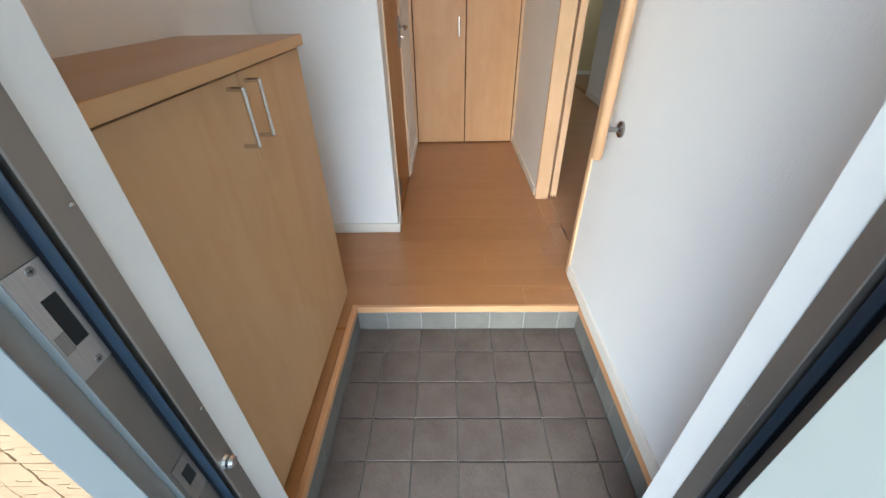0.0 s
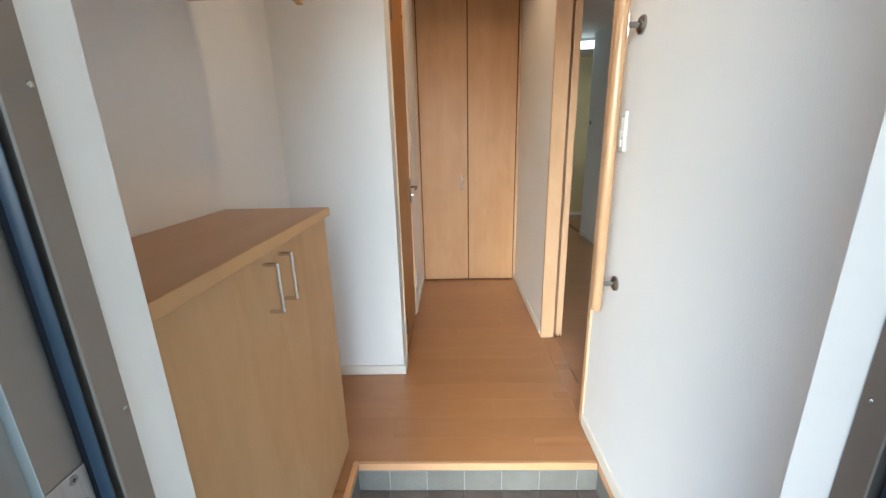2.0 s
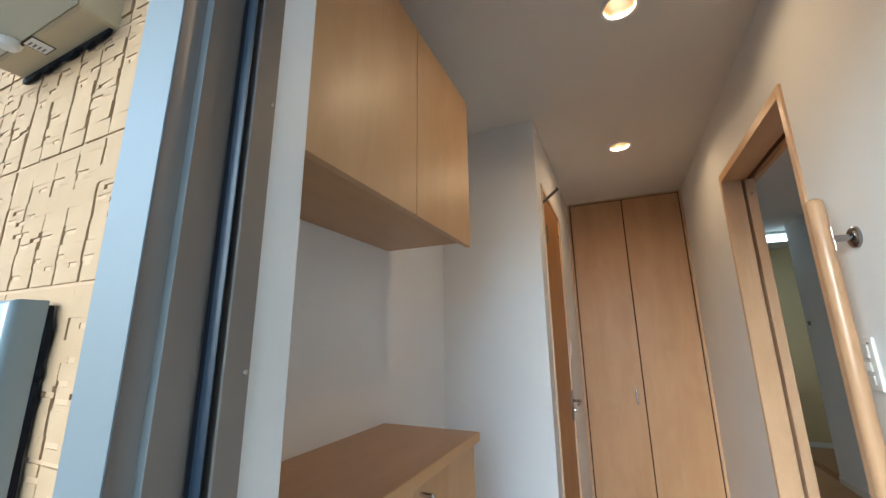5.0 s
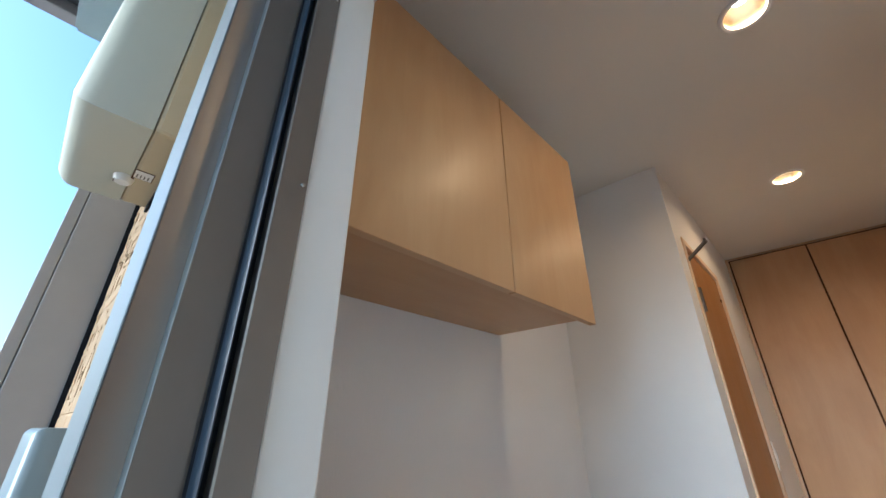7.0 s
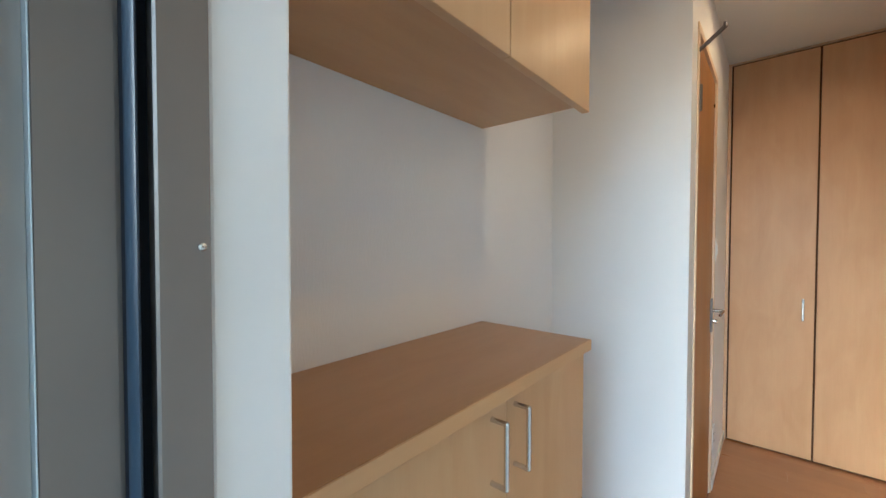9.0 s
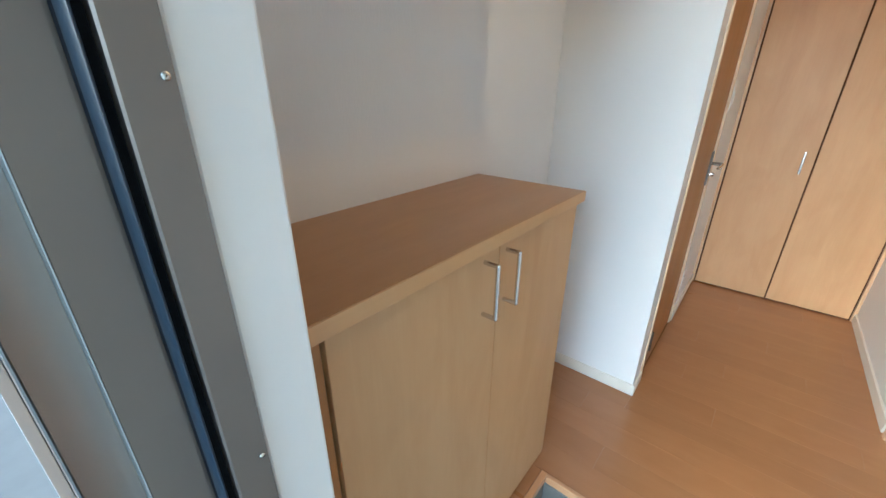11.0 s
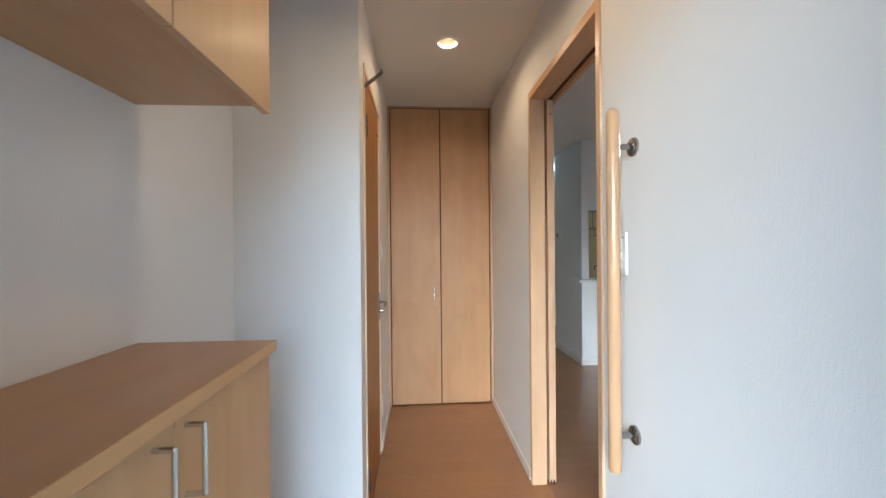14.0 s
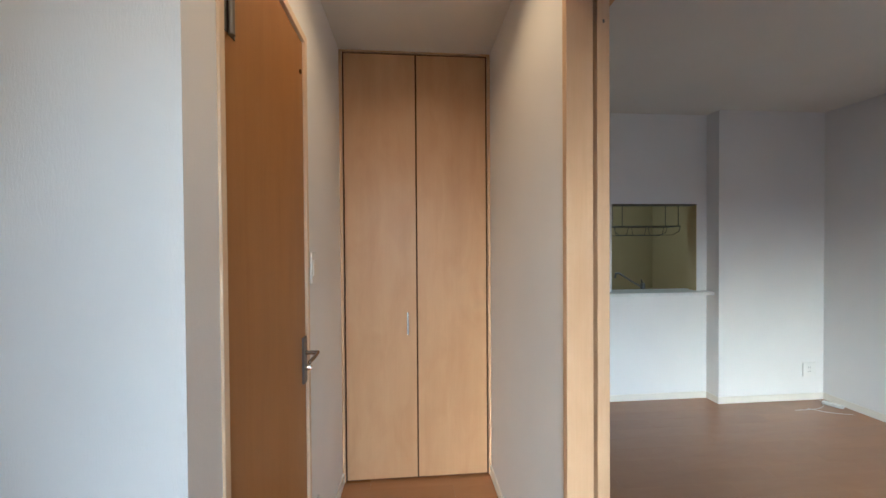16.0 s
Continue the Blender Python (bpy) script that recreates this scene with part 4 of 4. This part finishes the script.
def piece(name, size, at, mat, parent, bevel, rotate=(0, 0, 0)):
    """A small slab centred on its place; alike sizes share one mesh."""
    key = (name, tuple(round(c, 4) for c in size), mat.name)
    if key not in PIECES:
        bm = box([-c / 2 for c in size], [c / 2 for c in size])
        if bevel:
            top = [e for e in bm.edges if all(v.co.z > 0 for v in e.verts)] if size[2] <= min(size[0], size[1]) else list(bm.edges)
            bmesh.ops.bevel(bm, geom=top, offset=bevel, segments=1, affect="EDGES")
        me = bpy.data.meshes.new(name)
        bm.to_mesh(me)
        bm.free()
        me.materials.append(mat)
        PIECES[key] = me
    ob = new(name, PIECES[key])
    ob.parent = parent
    ob.matrix_basis = pose(*at, *rotate)
    return ob


# entrance tiles
tiles = tagged(new("entrance_floor"), "matt grey-brown square tiles with recessed joints on the entrance floor", "floor", "", "structure")
PITCH, JX, JOINT = 0.1485, 0.035, 0.0042
xs = [-0.5345] + [JX + PITCH * k for k in range(-3, 3)] + [0.4095]
ys = [0.0] + [-0.128 - 0.1485 * k for k in range(5)] + [-0.862]
rng = random.Random(4)
for x0, x1 in zip(xs, xs[1:]):
    for y1, y0 in zip(ys, ys[1:]):
        w, d = x1 - x0 - JOINT, y1 - y0 - JOINT
        piece("tile", (w, d, 0.010), ((x0 + x1) / 2, (y0 + y1) / 2, -0.133 + rng.uniform(-0.0004, 0.0004)), TILE, tiles, 0.0012, (rng.uniform(-0.15, 0.15), rng.uniform(-0.15, 0.15), 0))

# skirting tiles round the entrance floor
skirt = tagged(new("entrance_skirting"), "grey skirting tiles with pale joints round the entrance floor", "skirting", "", "structure")
structure("skirting_mortar", boxes(((-0.5335, 0.0015, -0.1275), (0.4090, 0.0104, -0.0305)), ((-0.5478, -0.80, -0.1275), (-0.5365, 0.0014, -0.0305)), ((0.4105, -0.80, -0.1275), (0.4199, 0.0014, -0.0305))),
          GROUT_LIGHT, "pale mortar between the skirting tiles", "skirting")
for x0, x1 in zip(xs, xs[1:]):
    piece("tile", (x1 - x0 - 0.004, 0.008, 0.094), ((x0 + x1) / 2, 0.004, -0.079), TILE_SKIRT, skirt, 0.0008)
for x in (-0.5400, 0.4138):
    for y1, y0 in zip(ys, ys[1:]):
        y0 = max(y0, -0.80)
        if y1 - y0 > 0.02:
            piece("tile", (0.008, y1 - y0 - 0.004, 0.094), (x, (y0 + y1) / 2, -0.079), TILE_SKIRT, skirt, 0.0008)

# floor boards, laid across the hall
def lay_boards(parent, spans, seed, mat, y_start=0.0185, width=0.1243, length=0.909):
    """spans: (y0, y1, x0, x1) fields that are laid with staggered boards."""
    g = random.Random(seed)
    k = 0
    shift = {}
    for y0, y1, x0, x1 in spans:
        k0 = math.floor((y0 - y_start) / width + 1e-6)
        k1 = math.ceil((y1 - y_start) / width - 1e-6)
        for k in range(k0, k1):
            a, c = max(y0, y_start + k * width), min(y1, y_start + (k + 1) * width)
            if c - a < 0.004:
                continue
            if k not in shift:
                shift[k] = (0.19 + k * 0.303 + g.choice((0, 0.1515))) % length
            x = x0 - (x0 - shift[k]) % length
            while x < x1:
                p, q = max(x, x0), min(x + length, x1)
                if q - p > 0.01:
                    piece("floor_board", (q - p - 0.0003, c - a - 0.0003, 0.012), ((p + q) / 2, (a + c) / 2, -0.0060), mat, parent, 0.0003)
                x += length


hall_floor = tagged(new("hall_floor"), "orange-brown wooden hall floor boards laid crosswise", "floor", "", "structure")
room_floor = tagged(new("living_room_floor"), "wooden living room floor boards, hall wood darkened for the dimmer room", "floor", "", "structure")
structure("board_bed", boxes(((-0.93, 0.0185, -0.0195), (0.50, 2.59, -0.0125)), ((0.50, -0.80, -0.0195), (3.5, 5.1, -0.0125)), ((-0.93, -0.80, -0.0195), (-0.556, 0.018, -0.0125))),
          GROUT_WOOD, "dark bed between the floor boards", "floor")
piece("floor_board", (0.372, 0.817, 0.012), (-0.742, -0.3905, -0.0060), FLOOR_WOOD, hall_floor, 0.0008)
lay_boards(hall_floor, [(0.0185, 0.61, -0.93, 0.419), (0.61, 2.115, -0.42, 0.419), (0.252, 0.998, 0.4195, 0.50)], 3, FLOOR_WOOD)
lay_boards(room_floor, [(-0.80, 2.84, 0.501, 3.419), (2.84, 2.97, 0.501, 2.475), (2.97, 5.1, 0.501, 1.555), (3.07, 5.1, 1.633, 3.419)], 5, DIM_ROOM_WOOD)

# brick-faced siding by the entrance: tall narrow blocks with rough faces
siding = tagged(new("brick_siding"), "cream-yellow brick-faced siding with tall rough blocks", "siding", "", "structure")
structure("siding_bed", boxes(((-1.25, -0.9525, -0.16), (-0.5665, -0.9405, 3.2)), ((0.36, -0.9475, -0.16), (0.88, -0.9405, 3.2))), SIDING_JOINT, "tan joints of the brick siding", "siding")
BW, BH = 0.0585, 0.1865
FORMS = []
NX, NZ = 10, 30
for f in range(8):
    g = random.Random(50 + f)
    # a ragged raised face: wavering side edges, and short cuts across it
    left = right = 0.0
    raised = [[True] * NX for _ in range(NZ)]
    sides = []
    for k in range(NZ):
        if k % 4 == 0:
            left, right = g.uniform(0.0002, 0.0045), g.uniform(0.0002, 0.0045)
        sides.append((left + g.uniform(0, 0.0012), right + g.uniform(0, 0.0012)))
    for _ in range(6):
        k, a, wide = g.randrange(2, NZ - 2), g.choice((0, 0, NX - 4, g.randrange(NX - 3))), g.randrange(3, 6)
        for c in range(a, min(a + wide, NX)):
            raised[k][c] = False
    tilt = [g.uniform(-0.0009, 0.0009) for _ in range(8)]
    bm = bmesh.new()
    edge_z = [-BH / 2 + 0.0025 + (BH - 0.005) * k / NZ for k in range(NZ + 1)]
    for k in range(NZ):
        l0, r0 = sides[k]
        spots = [-BW / 2 + l0 + (BW - l0 - r0) * c / NX for c in range(NX + 1)]
        c = 0
        while c < NX:
            e = c
            while e < NX and raised[k][e] == raised[k][c]:
                e += 1
            d = 0.0028 + 0.6 * tilt[k // 4] if raised[k][c] else 0.0012
            slant = tilt[(k // 4 + 3) % 8]
            front = [bm.verts.new(p) for p in ((spots[c], -d - slant, edge_z[k]), (spots[e], -d + slant, edge_z[k]), (spots[e], -d + slant, edge_z[k + 1]), (spots[c], -d - slant, edge_z[k + 1]))]
            back = [bm.verts.new((v.co.x, 0.0, v.co.z)) for v in front]
            face = bm.faces.new(front)
            face.material_index = 0 if raised[k][c] else 1
            for m in range(4):
                bm.faces.new((front[m], back[m], back[(m + 1) % 4], front[(m + 1) % 4]))
            c = e
    me = bpy.data.meshes.new("brick")
    bm.to_mesh(me)
    bm.free()
    me.materials.append(SIDING)
    me.materials.append(SIDING_JOINT)
    FORMS.append(me)
g = random.Random(9)
for ix in range(11):
    for iz in range(13):
        x, z = -0.5665 - BW * (ix + 0.5) - (0.006 if ix > 5 else 0), 1.379 + BH * (iz - 5 + 0.5)
        if x < -1.24 or z < 0.3:
            continue
        ob = new("brick", g.choice(FORMS))
        ob.parent = siding
        ob.matrix_basis = pose(x, -0.9522, z, 0, 0, 0)
